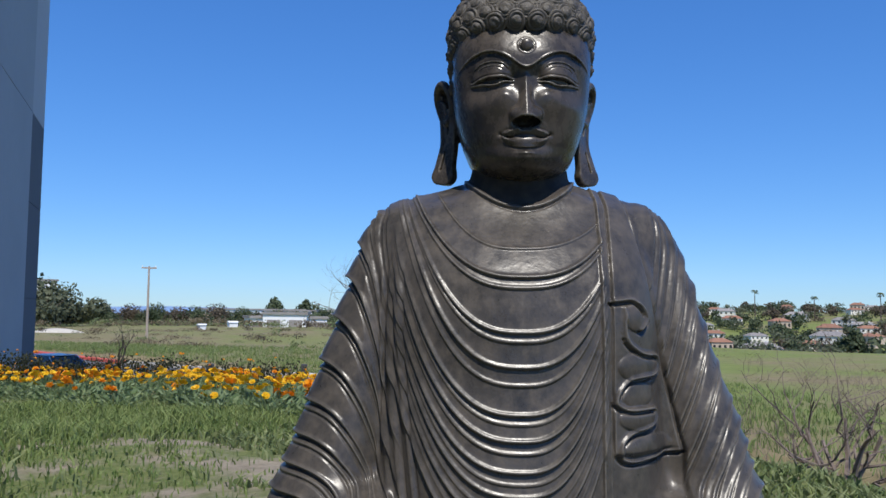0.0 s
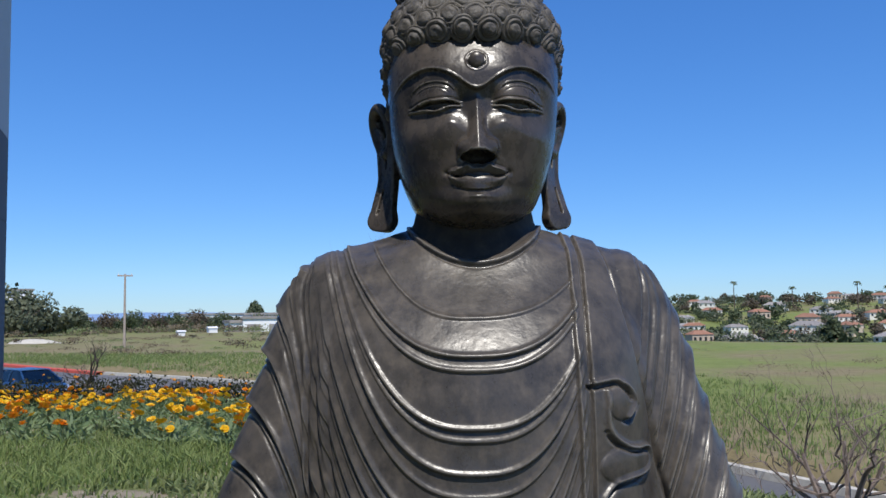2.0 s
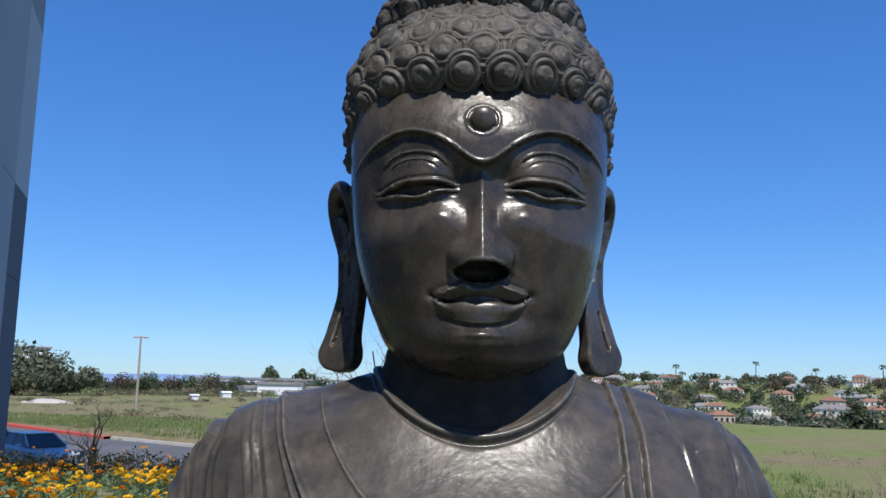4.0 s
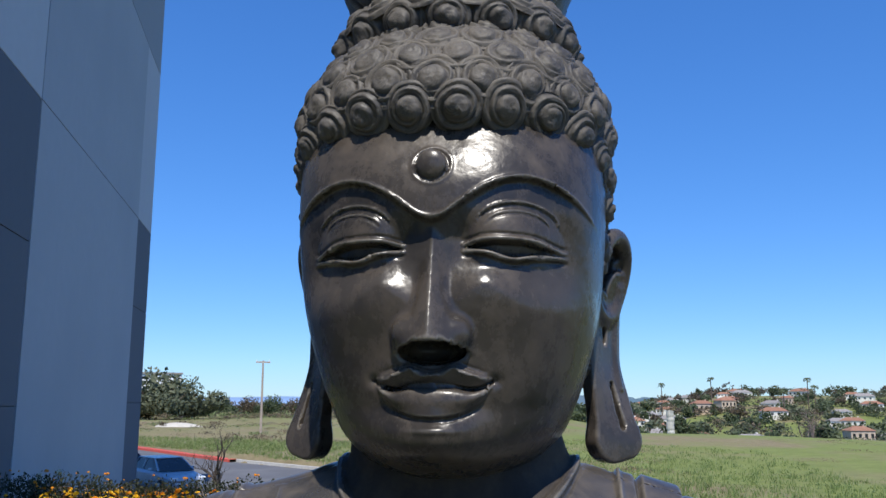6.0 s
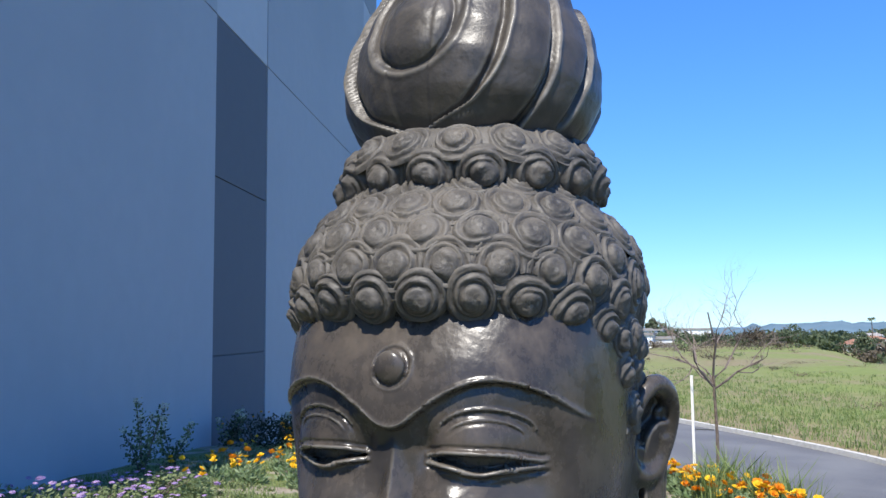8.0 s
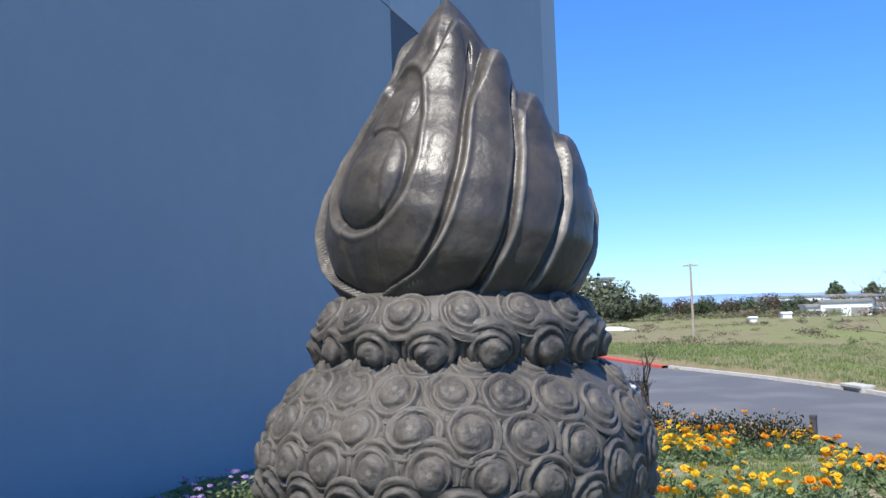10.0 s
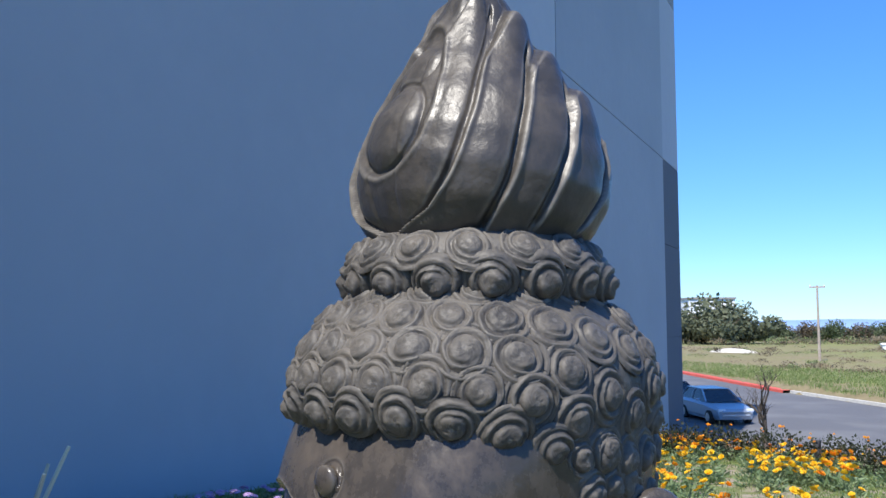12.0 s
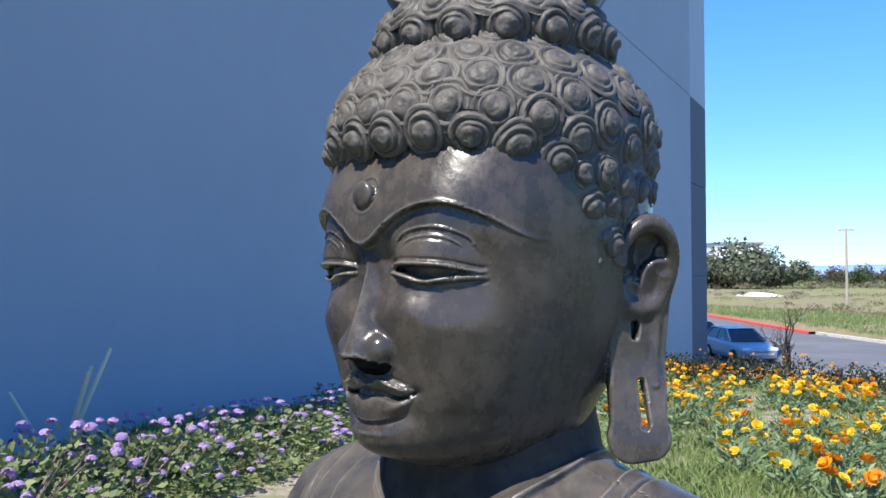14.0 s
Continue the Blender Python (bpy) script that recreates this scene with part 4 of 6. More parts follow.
    for sg in (-1, 1):
        for az, z, R in ((1.30, 1.462, 0.026), (1.42, 1.425, 0.024), (1.50, 1.468, 0.027), (1.53, 1.392, 0.018), (1.58, 1.43, 0.024), (1.50, 1.365, 0.012)):
            curl(cap_at(sg * az, z), normal_at(sg * az, z), R, R * 0.5, sg)
    for ri, (rad, z, count, R, H, tip) in enumerate(((0.143, 1.634, 16, 0.0280, 0.019, -0.40), (0.138, 1.668, 15, 0.0270, 0.009, 0.75))):
        for c in range(count):
            az = 2 * math.pi * (c + 0.5 * ri) / count + 0.05
            curl((rad * math.sin(az), rad * math.cos(az) - 0.005, z), (math.sin(az), math.cos(az), tip), R * rnd.uniform(1.02, 1.12), H, rnd.choice((-1, 1)))
    V, Q, M = np.concatenate(Vs), np.concatenate(Qs), np.concatenate(Ms)
    W = np.stack([V[:, 0], -V[:, 1], V[:, 2]], 1)
    me = bpy.data.meshes.new("buddha_statue")
    me.vertices.add(len(W))
    me.vertices.foreach_set("co", W.astype(np.float32).ravel())
    me.loops.add(len(Q) * 4)
    me.loops.foreach_set("vertex_index", Q[:, ::-1].astype(np.int32).ravel())
    me.polygons.add(len(Q))
    me.polygons.foreach_set("loop_start", np.arange(len(Q), dtype=np.int32) * 4)
    me.materials.append(M_POLISH)
    me.materials.append(M_HAIR)
    me.materials.append(M_WORN)
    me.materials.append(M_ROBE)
    me.materials.append(M_NECK_SHADE)
    me.polygons.foreach_set("material_index", M.astype(np.int32))
    me.polygons.foreach_set("use_smooth", np.ones(len(Q), dtype=bool))
    me.update(calc_edges=True)
    me.validate()
    ob = new("buddha_statue", me)
    ob.location = (AXIS_X, AXIS_Y, BASE_Z)
    return tagged(ob, "dark polished stone seated Buddha with draped robe and flame finial", "statue")


build_statue()


# ---- ground, road, building ----
def patchy_land(x, y):
    """Broad unevenness between 0 and 1 for dry and green stretches of the field."""
    return np.clip(0.5 + 0.4 * np.sin(0.11 * x + 1.7 * np.sin(0.07 * y)) + 0.3 * np.sin(0.19 * y + 1.3 * np.sin(0.13 * x + 2)), 0, 1)


def ground_sheet():
    rs = np.concatenate([np.linspace(0.4, 16, 80), np.geomspace(16.3, 60, 90), np.geomspace(61, 700, 60), np.geomspace(760, 4900, 14)])
    th = np.linspace(-np.pi, np.pi, 300, endpoint=False)
    R, T = np.meshgrid(rs, th, indexing="ij")
    x, y = R * np.sin(T) + 0.3, R * np.cos(T) + 2.5
    z = ground_z(x, y)
    d = kerb_distance(x, y)
    d = np.where(d > 1, np.maximum(d - widening(x, y), 1), d)
    z = np.where((d > -0.3) & (d < ROAD_WIDTH + 0.25), z - 0.12, z)
    V = np.stack([x, y, z], 2).reshape(-1, 3)
    n = len(th)
    i, j = np.meshgrid(np.arange(len(rs) - 1), np.arange(n), indexing="ij")
    j2 = (j + 1) % n
    Q = np.stack([i * n + j, i * n + j2, (i + 1) * n + j2, (i + 1) * n + j], 2).reshape(-1, 4)[:, ::-1].tolist()
    Q.append(tuple(range(n)))
    m, t, b = material("ground_soil_and_grass")
    nd, l = t.nodes, t.links
    co = nd.new("ShaderNodeTexCoord")

    def nz(scale, detail=6, rough=0.6):
        q = nd.new("ShaderNodeTexNoise")
        q.inputs["Scale"].default_value, q.inputs["Detail"].default_value, q.inputs["Roughness"].default_value = scale, detail, rough
        l.new(co.outputs["Object"], q.inputs["Vector"])
        return q.outputs["Fac"]

    def ramp(fac, *stops):
        q = nd.new("ShaderNodeValToRGB")
        while len(q.color_ramp.elements) < len(stops):
            q.color_ramp.elements.new(0.5)
        for e, (p, c) in zip(q.color_ramp.elements, stops):
            e.position, e.color = p, (*c, 1)
        l.new(fac, q.inputs["Fac"])
        return q.outputs["Color"]

    soil = ramp(nz(9, 10, 0.75), (0.3, (0.20, 0.165, 0.12)), (0.55, (0.33, 0.285, 0.22)), (0.75, (0.42, 0.37, 0.30)))
    weeds = ramp(nz(22, 8, 0.7), (0.35, (0.09, 0.13, 0.04)), (0.65, (0.20, 0.22, 0.085)))
    near = nd.new("ShaderNodeMix")
    near.data_type = "RGBA"
    l.new(ramp(nz(1.6, 5), (0.42, (0, 0, 0)), (0.56, (1, 1, 1))), near.inputs["Factor"])
    l.new(soil, near.inputs["A"])
    l.new(weeds, near.inputs["B"])
    green = ramp(nz(0.9, 10, 0.75), (0.3, (0.13, 0.165, 0.045)), (0.7, (0.215, 0.245, 0.075)))
    dry = ramp(nz(1.4, 10, 0.75), (0.3, (0.17, 0.14, 0.075)), (0.7, (0.27, 0.225, 0.13)))
    far = nd.new("ShaderNodeMix")
    far.data_type = "RGBA"
    l.new(ramp(nz(0.07, 5), (0.46, (0, 0, 0)), (0.62, (1, 1, 1))), far.inputs["Factor"])
    l.new(green, far.inputs["A"])
    l.new(dry, far.inputs["B"])
    # dry strip along the kerb, from the plan
    att = nd.new("ShaderNodeAttribute")
    att.attribute_name = "zone"
    sep = nd.new("ShaderNodeSeparateColor")
    l.new(att.outputs["Color"], sep.inputs["Color"])
    strip = nd.new("ShaderNodeMix")
    strip.data_type = "RGBA"
    l.new(sep.outputs["Green"], strip.inputs["Factor"])
    l.new(far.outputs["Result"], strip.inputs["A"])
    l.new(dry, strip.inputs["B"])
    allm = nd.new("ShaderNodeMix")
    allm.data_type = "RGBA"
    l.new(sep.outputs["Red"], allm.inputs["Factor"])
    l.new(strip.outputs["Result"], allm.inputs["A"])
    l.new(near.outputs["Result"], allm.inputs["B"])
    l.new(allm.outputs["Result"], b.inputs["Base Color"])
    b.inputs["Roughness"].default_value = 0.95
    b.inputs["Specular IOR Level"].default_value = 0.2
    bp = nd.new("ShaderNodeBump")
    bp.inputs["Strength"].default_value, bp.inputs["Distance"].default_value = 0.8, 0.03
    l.new(nz(16, 10, 0.75), bp.inputs["Height"])
    l.new(bp.outputs["Normal"], b.inputs["Normal"])
    me = mesh_of("ground", V, Q, m, True)
    at = me.color_attributes.new("zone", "FLOAT_COLOR", "POINT")
    dv = d.reshape(-1)
    col = np.zeros((len(V), 4))
    col[:, 0] = smooth01(ROAD_WIDTH - 1, ROAD_WIDTH + 0.5, dv)
    bank = 0.85 * smooth01(4, -10, x.reshape(-1)) * smooth01(-95, -20, dv) * (0.35 + 0.65 * patchy_land(x, y).reshape(-1))
    col[:, 1] = np.where(dv < 1, np.maximum(smooth01(-9, -1, dv), bank), 0)
    col[:, 3] = 1
    at.data.foreach_set("color", col.astype(np.float32).ravel())
    tagged(new("ground", me), "dry soil with weeds near the statue and a green field beyond the road", "ground", kind="structure")


ground_sheet()


def kerb_line(offset, step=0.6):
    """Points along the far kerb, moved towards the statue by offset."""
    pts = []
    for (ax, ay), (bx, by) in zip(KERB[:-1], KERB[1:]):
        n = max(2, int(math.hypot(bx - ax, by - ay) / step))
        for k in range(n):
            pts.append((ax + (bx - ax) * k / n, ay + (by - ay) * k / n))
    pts = np.array(pts)
    for _ in range(6):
        pts[1:-1] = 0.25 * pts[:-2] + 0.5 * pts[1:-1] + 0.25 * pts[2:]
    g = np.gradient(pts, axis=0)
    g /= np.linalg.norm(g, axis=1, keepdims=True)
    wide = offset + (widening(pts[:, 0], pts[:, 1]) * offset / ROAD_WIDTH if offset > 1 else 0)
    return pts + np.stack([g[:, 1], -g[:, 0]], 1) * np.broadcast_to(wide, len(pts))[:, None]


def strip_mesh(name, offsets, heights, mat, lo=0, hi=None):
    """A strip along the kerb with a cross-section of offsets and heights above the road."""
    lines = [kerb_line(o)[lo:hi] for o in offsets]
    mid = kerb_line(ROAD_WIDTH / 2)[lo:hi]
    zr = road_height(mid[:, 0], mid[:, 1])
    V = np.concatenate([np.stack([q[:, 0], q[:, 1], zr + h], 1) for q, h in zip(lines, heights)])
    n = len(mid)
    Q = [(a * n + i, (a + 1) * n + i, (a + 1) * n + i + 1, a * n + i + 1) for a in range(len(offsets) - 1) for i in range(n - 1)]
    return mesh_of(name, V, Q, mat)


road = new("road", strip_mesh("road", (0.0, ROAD_WIDTH * 0.5, ROAD_WIDTH), (0.0, 0.05, 0.0), M_ASPHALT))
tagged(road, "grey asphalt road curving behind the flower bed", "road", kind="structure")
kl = kerb_line(0)
red_end = int(np.argmin(np.hypot(kl[:, 0] + 18.9, kl[:, 1] - 50.8)))
kerb = new("kerb", strip_mesh("kerb", (0.02, 0.0, -0.16, -0.18), (-0.02, 0.15, 0.16, 0.0), M_KERB, red_end, None))
tagged(kerb, "pale concrete kerb along the far side of the road", "kerb", kind="structure")
red = new("red_kerb", strip_mesh("red_kerb", (0.42, 0.40, -0.16, -0.18), (-0.02, 0.15, 0.16, 0.0), M_KERB_RED, 0, red_end + 1))
tagged(red, "red painted kerb along the far side of the road", "kerb", kind="structure")

WALL_A, WALL_DIR = Vector((-8.955, 13.62, 0)), Vector((-0.3156, 0.9489, 0)).normalized()
WALL_OUT = Vector((WALL_DIR.y, -WALL_DIR.x, 0))


def building():
    """A tilt-up building: painted wall panels with recessed joints, and a flat roof."""
    root = tagged(new("building"), "tall blue-grey concrete building with dark and pale painted panels", "building")
    root.matrix_world = Matrix(((WALL_DIR.x, -WALL_OUT.x, 0, WALL_A.x), (WALL_DIR.y, -WALL_OUT.y, 0, WALL_A.y), (0, 0, 1, 0), (0, 0, 0, 1)))
    top, deep = 17.4, 24.0
    levels = (-2.6, 1.03, 4.18, 7.1, 10.2, 13.2, 16.3, top)
    spans = ((-26.0, 0.0, "plain"), (0.0, 3.14, "accent"), (3.14, 14.95, "plain"), (14.95, 17.85, "accent"))
    for s0, s1, style in spans:
        if style == "plain":
            cuts = [-2.6, 7.1, 13.2, top]
        else:
            cuts = list(levels[:4]) + [13.2, top]
        for z0, z1 in zip(cuts[:-1], cuts[1:]):
            mat = M_WALL_TOP if z0 >= 13.1 else M_WALL if style == "plain" else M_WALL_DARK if z1 <= 7.2 else M_WALL_PALE
            g = 0.011
            proud = 0.0 if style == "plain" else 0.012
            bm = box(bmesh.new(), (s0 + g, proud, z0 + g), (s1 - g, 0.30, z1 - g), 0.006)
            part("wall_panel", bm, mat, root, {M_WALL_DARK: "dark blue painted panel", M_WALL_PALE: "pale blue painted panel"}.get(mat, ""))
    part("wall_core", box(bmesh.new(), (-26.0, 0.045, -2.6), (17.83, 0.6, top - 0.1)), M_WALL_DARK, root)
    part("end_wall", box(bmesh.new(), (17.55, 0.31, -2.6), (17.86, deep, top)), M_WALL, root)
    part("rear_wall", box(bmesh.new(), (-26.0, deep - 0.3, -2.6), (17.5, deep, top)), M_WALL, root)
    part("near_wall", box(bmesh.new(), (-26.3, 0.0, -2.6), (-26.0, deep, top)), M_WALL, root)
    part("roof", box(bmesh.new(), (-26.0, 0.61, top - 0.9), (17.5, deep - 0.3, top - 0.6)), M_GREY_ROOF, root)


building()


# ---- plants ----
def scatter(n, lo, hi, seed):
    g = np.random.default_rng(seed)
    return g, g.uniform(lo[0], hi[0], n), g.uniform(lo[1], hi[1], n)


def patchy(x, y, s=1.0):
    """Slow unevenness between 0 and 1 for thick and thin growth."""
    return 0.5 + 0.25 * np.sin(1.7 * s * x + 2.1 * np.sin(0.9 * s * y)) + 0.25 * np.sin(2.3 * s * y + 1.7 * np.sin(1.3 * s * x + 1))


def blades(name, x, y, z, height, spread, per, seed, mat, width=0.006, bend=0.5):
    """Many tufts of bent grass blades in one mesh."""
    g = np.random.default_rng(seed)
    n = len(x) * per
    x, y, z, height = (np.repeat(q, per) for q in (x, y, z, height))
    a, lean = g.uniform(0, 2 * np.pi, n), g.uniform(0.1, bend, n)
    bx, by = x + g.normal(0, spread, n), y + g.normal(0, spread, n)
    h = height * g.uniform(0.55, 1.2, n)
    w = width * g.uniform(0.7, 1.4, n)
    t = g.uniform(0, 2 * np.pi, n)
    sx, sy = np.cos(t) * w, np.sin(t) * w
    dx, dy = np.cos(a) * lean * h, np.sin(a) * lean * h
    V = np.empty((n, 5, 3))
    V[:, 0] = np.stack([bx - sx, by - sy, z - 0.02], 1)
    V[:, 1] = np.stack([bx + sx, by + sy, z - 0.02], 1)
    V[:, 2] = np.stack([bx + sx * 0.8 + dx * 0.35, by + sy * 0.8 + dy * 0.35, z + h * 0.6], 1)
    V[:, 3] = np.stack([bx - sx * 0.8 + dx * 0.35, by - sy * 0.8 + dy * 0.35, z + h * 0.6], 1)
    V[:, 4] = np.stack([bx + dx, by + dy, z + h], 1)
    o = np.arange(n) * 5
    F = [(i, i + 1, i + 2, i + 3) for i in o] + [(i + 3, i + 2, i + 4) for i in o]
    return mesh_of(name, V.reshape(-1, 3), F, mat)


g, x, y = scatter(40000, (-8.0, -2.2), (5.5, 17.0), 11)
d = kerb_distance(x, y)
wall_side = (x - WALL_A.x) * WALL_OUT.x + (y - WALL_A.y) * WALL_OUT.y
lush = smooth01(-0.2, -1.6, x) * smooth01(9.5, 6.5, y) * smooth01(4.7, 5.9, y + 0.7 * np.sin(2 * x) + 0.3 * np.sin(5.3 * x + 1))
keep = (d > ROAD_WIDTH + 0.4) & (wall_side > 0.25) & (np.hypot(x - AXIS_X, y - AXIS_Y) > 1.0) & (g.uniform(0, 1, len(x)) < np.maximum(0.10 + 0.60 * smooth01(0.46, 0.66, patchy(x, y)), lush))
x, y, lush = x[keep], y[keep], lush[keep]
h = g.uniform(0.02, 0.06, len(x)) + 0.07 * lush
tagged(new("grass", blades("grass", x, y, ground_z(x, y), h, 0.055, 8, 12, M_GRASS, 0.0046, 1.4)), "patchy green weeds and grass on dry soil", "grass", kind="stuff")
# low leafy weeds between the grass
g, x, y = scatter(25000, (-6.5, -2.0), (4.6, 9.5), 17)
d = kerb_distance(x, y)
wall_side = (x - WALL_A.x) * WALL_OUT.x + (y - WALL_A.y) * WALL_OUT.y
keep = (d > ROAD_WIDTH + 0.8) & (wall_side > 0.4) & (np.hypot(x - AXIS_X, y - AXIS_Y) > 1.0) & (g.uniform(0, 1, len(x)) < np.maximum((0.04 + 0.6 * smooth01(0.45, 0.65, patchy(x + 3, y, 1.7))) * (1 - 0.75 * smooth01(4.9, 4.2, y) * smooth01(0.3, -0.3, x)), 0.75 * smooth01(0.9, 1.6, x + 0.3 * np.sin(2.1 * y)) * smooth01(0.5, 3.2, y + 0.5 * np.sin(3 * x))))
x, y = x[keep], y[keep]
tagged(new("weeds", blades("weeds", x, y, ground_z(x, y), g.uniform(0.02, 0.075, len(x)), 0.045, 9, 18, M_SHRUB, 0.0095, 1.7)), "low leafy green weeds on dry soil", "weeds", kind="stuff")
# taller feathery weeds on the lip above the road
g, x, y = scatter(260, (-0.6, 9.8), (1.5, 11.9), 19)
keep = (kerb_distance(x, y) > ROAD_WIDTH + 1.0) & (g.uniform(0, 1, len(x)) < 0.25 + 0.75 * smooth01(0.45, 0.7, patchy(x, y, 2.5)))
x, y = x[keep], y[keep]
tagged(new("tall_weeds", blades("tall_weeds", x, y, ground_z(x, y), g.uniform(0.18, 0.55, len(x)), 0.05, 26, 20, M_GRASS, 0.007, 0.7)), "tall feathery green weeds at the edge of the flower bed", "weeds", kind="stuff")
g, x, y = scatter(18000, (-40.0, 12.0), (14.0, 76.0), 13)
d = kerb_distance(x, y)
keep = (d < -0.3) & (d > -32) & (g.uniform(0, 1, len(x)) < np.exp(d / 16.0) * 1.2)
x, y = x[keep], y[keep]
tagged(new("field_grass", blades("field_grass", x, y, ground_z(x, y), g.uniform(0.10, 0.30, len(x)), 0.2, 8, 14, M_GRASS, 0.014, 1.0)), "tall green grass on the field beyond the kerb", "grass", kind="stuff")


def flower_mesh(name, mat, petals, size, cup, seed):
    """One open flower: cupped petals round a small eye."""
    rnd = random.Random(seed)
    p = Pile()
    for layer in (1.0, 0.66):
        for k in range(petals):
            a = 2 * math.pi * (k + (layer < 1) * 0.5) / petals + rnd.uniform(-0.15, 0.15)
            c, s = math.cos(a), math.sin(a)
            w = layer * size * math.pi / petals * 1.05
            r1, r2 = layer * size * 0.55, layer * size * rnd.uniform(0.92, 1.08)
            lift = cup if layer == 1 else cup * 1.6
            z1, z2 = size * lift * 0.6, size * lift * rnd.uniform(0.8, 1.2)
            pts = [(0.05 * size, 0, 0), (r1, -w, z1), (r2, -w * 0.7, z2), (r2 * 1.05, 0, z2 * 0.9), (r2, w * 0.7, z2), (r1, w, z1)]
            p.add([Vector((q[0] * c - q[1] * s, q[0] * s + q[1] * c, q[2])) for q in pts], [(0, 1, 2, 3), (0, 3, 4, 5)])
    return p.mesh(name, [mat])


def leaf_clump(name, mat, n, radius, height, leaf, seed, flat=0.6):
    """A tuft of many small narrow leaves."""
    g = np.random.default_rng(seed)
    p = Pile()
    for _ in range(n):
        a, r = g.uniform(0, 6.283), radius * math.sqrt(g.uniform(0, 1))
        b = Vector((r * math.cos(a), r * math.sin(a), g.uniform(0.0, 1.0) ** 1.3 * height * (1 - 0.5 * (r / radius) ** 2)))
        d = Vector((math.cos(a) * flat + g.normal(0, 0.5), math.sin(a) * flat + g.normal(0, 0.5), g.uniform(0.1, 1.0))).normalized()
        s = d.cross(Vector((g.normal(), g.normal(), g.normal()))).normalized()
        L = leaf * g.uniform(0.6, 1.4)
        p.add([b, b + d * L * 0.5 + s * L * 0.16, b + d * L, b + d * L * 0.5 - s * L * 0.16], [(0, 1, 2, 3)])
    return p.mesh(name, [mat])


YELLOWS = [flower_mesh("flower", M_YELLOW, 5, 0.036, 0.55, 1), flower_mesh("flower", M_YELLOW, 6, 0.038, 0.40, 2), flower_mesh("flower", M_ORANGE, 5, 0.038, 0.6, 3)]
TUFTS = [leaf_clump("foliage", M_POPPY_LEAF, 170, 0.16, 0.20, 0.075, 20 + k) for k in range(3)]


def stem_mesh(h, lean, seed):
    vs, fs = tube([(0, 0, 0), (lean * 0.3, 0, h * 0.5), (lean, 0, h)], (0.003, 0.0025, 0.002), 4)
    return mesh_of("stem", vs, fs, M_POPPY_LEAF)


STEMS = [stem_mesh(h, l, 0) for h, l in ((0.18, 0.03), (0.24, 0.05), (0.30, 0.04))]


def poppy(seed, orange):
    """A clump of poppies: foliage, and stems that each carry a flower."""
    rnd = random.Random(seed)
    root = tagged(new("poppy_clump"), "clump of %s poppies in bloom over feathery leaves" % ("orange" if orange else "yellow"), "flowers", "poppies in the flower bed")
    part("foliage", rnd.choice(TUFTS), None, root).rotation_euler.z = rnd.uniform(0, 6)
    for _ in range(rnd.choice((3, 4, 5))):
        k = rnd.randrange(3)
        a, r = rnd.uniform(0, 6.28), rnd.uniform(0, 0.10)
        st = part("stem", STEMS[k], None, root)
        st.location, st.rotation_euler = (r * math.cos(a), r * math.sin(a), 0), (0, 0, a)
        fl = part("flower", YELLOWS[2] if (orange and rnd.random() < 0.75) else YELLOWS[rnd.randrange(2)], None, st)
        fl.location = ((0.03, 0.05, 0.04)[k], 0, (0.18, 0.24, 0.30)[k])
        fl.rotation_euler = (rnd.uniform(-0.7, 0.7), rnd.uniform(-0.7, 0.7), rnd.uniform(0, 6))
        s = rnd.uniform(0.75, 1.25)
        fl.scale = (s, s, s)
    return root


KINDS = [poppy(100 + k, k % 3 == 2) for k in range(9)]
spots, tries = [], random.Random(31)
while len(spots) < 270:
    px, py = tries.uniform(-7.6, 2.2), tries.uniform(6.6, 16.5)
    dd = float(kerb_distance(px, py))
    ws = (px - WALL_A.x) * WALL_OUT.x + (py - WALL_A.y) * WALL_OUT.y
    thick = 0.25 + 0.75 * float(smooth01(0.35, 0.7, patchy(np.array(px), np.array(py), 0.8)))
    if px < -2.2 and py < 9.6 - 0.35 * (px + 5):
        thick *= 0.15
    elif py < 12:
        thick *= 0.55
    if dd < ROAD_WIDTH + 1.2 or ws < 0.7 or tries.random() > thick * (0.45 + 0.55 * min(1, (py - 6) / 5)):
        continue
    spots.append((px, py))
lip = random.Random(47)
while len(spots) < 312:
    px, py = lip.uniform(-1.6, 1.6), lip.uniform(8.8, 12.2)
    if float(kerb_distance(px, py)) > ROAD_WIDTH + 1.0:
        spots.append((px, py))
for k, (px, py) in enumerate(spots):
    m = pose(px, py, float(ground_z(px, py)) - 0.01, 0, 0, tries.uniform(0, 360))
    if k < len(KINDS):
        KINDS[k].matrix_world = m
    else:
        copy_thing(KINDS[tries.randrange(len(KINDS))], m)


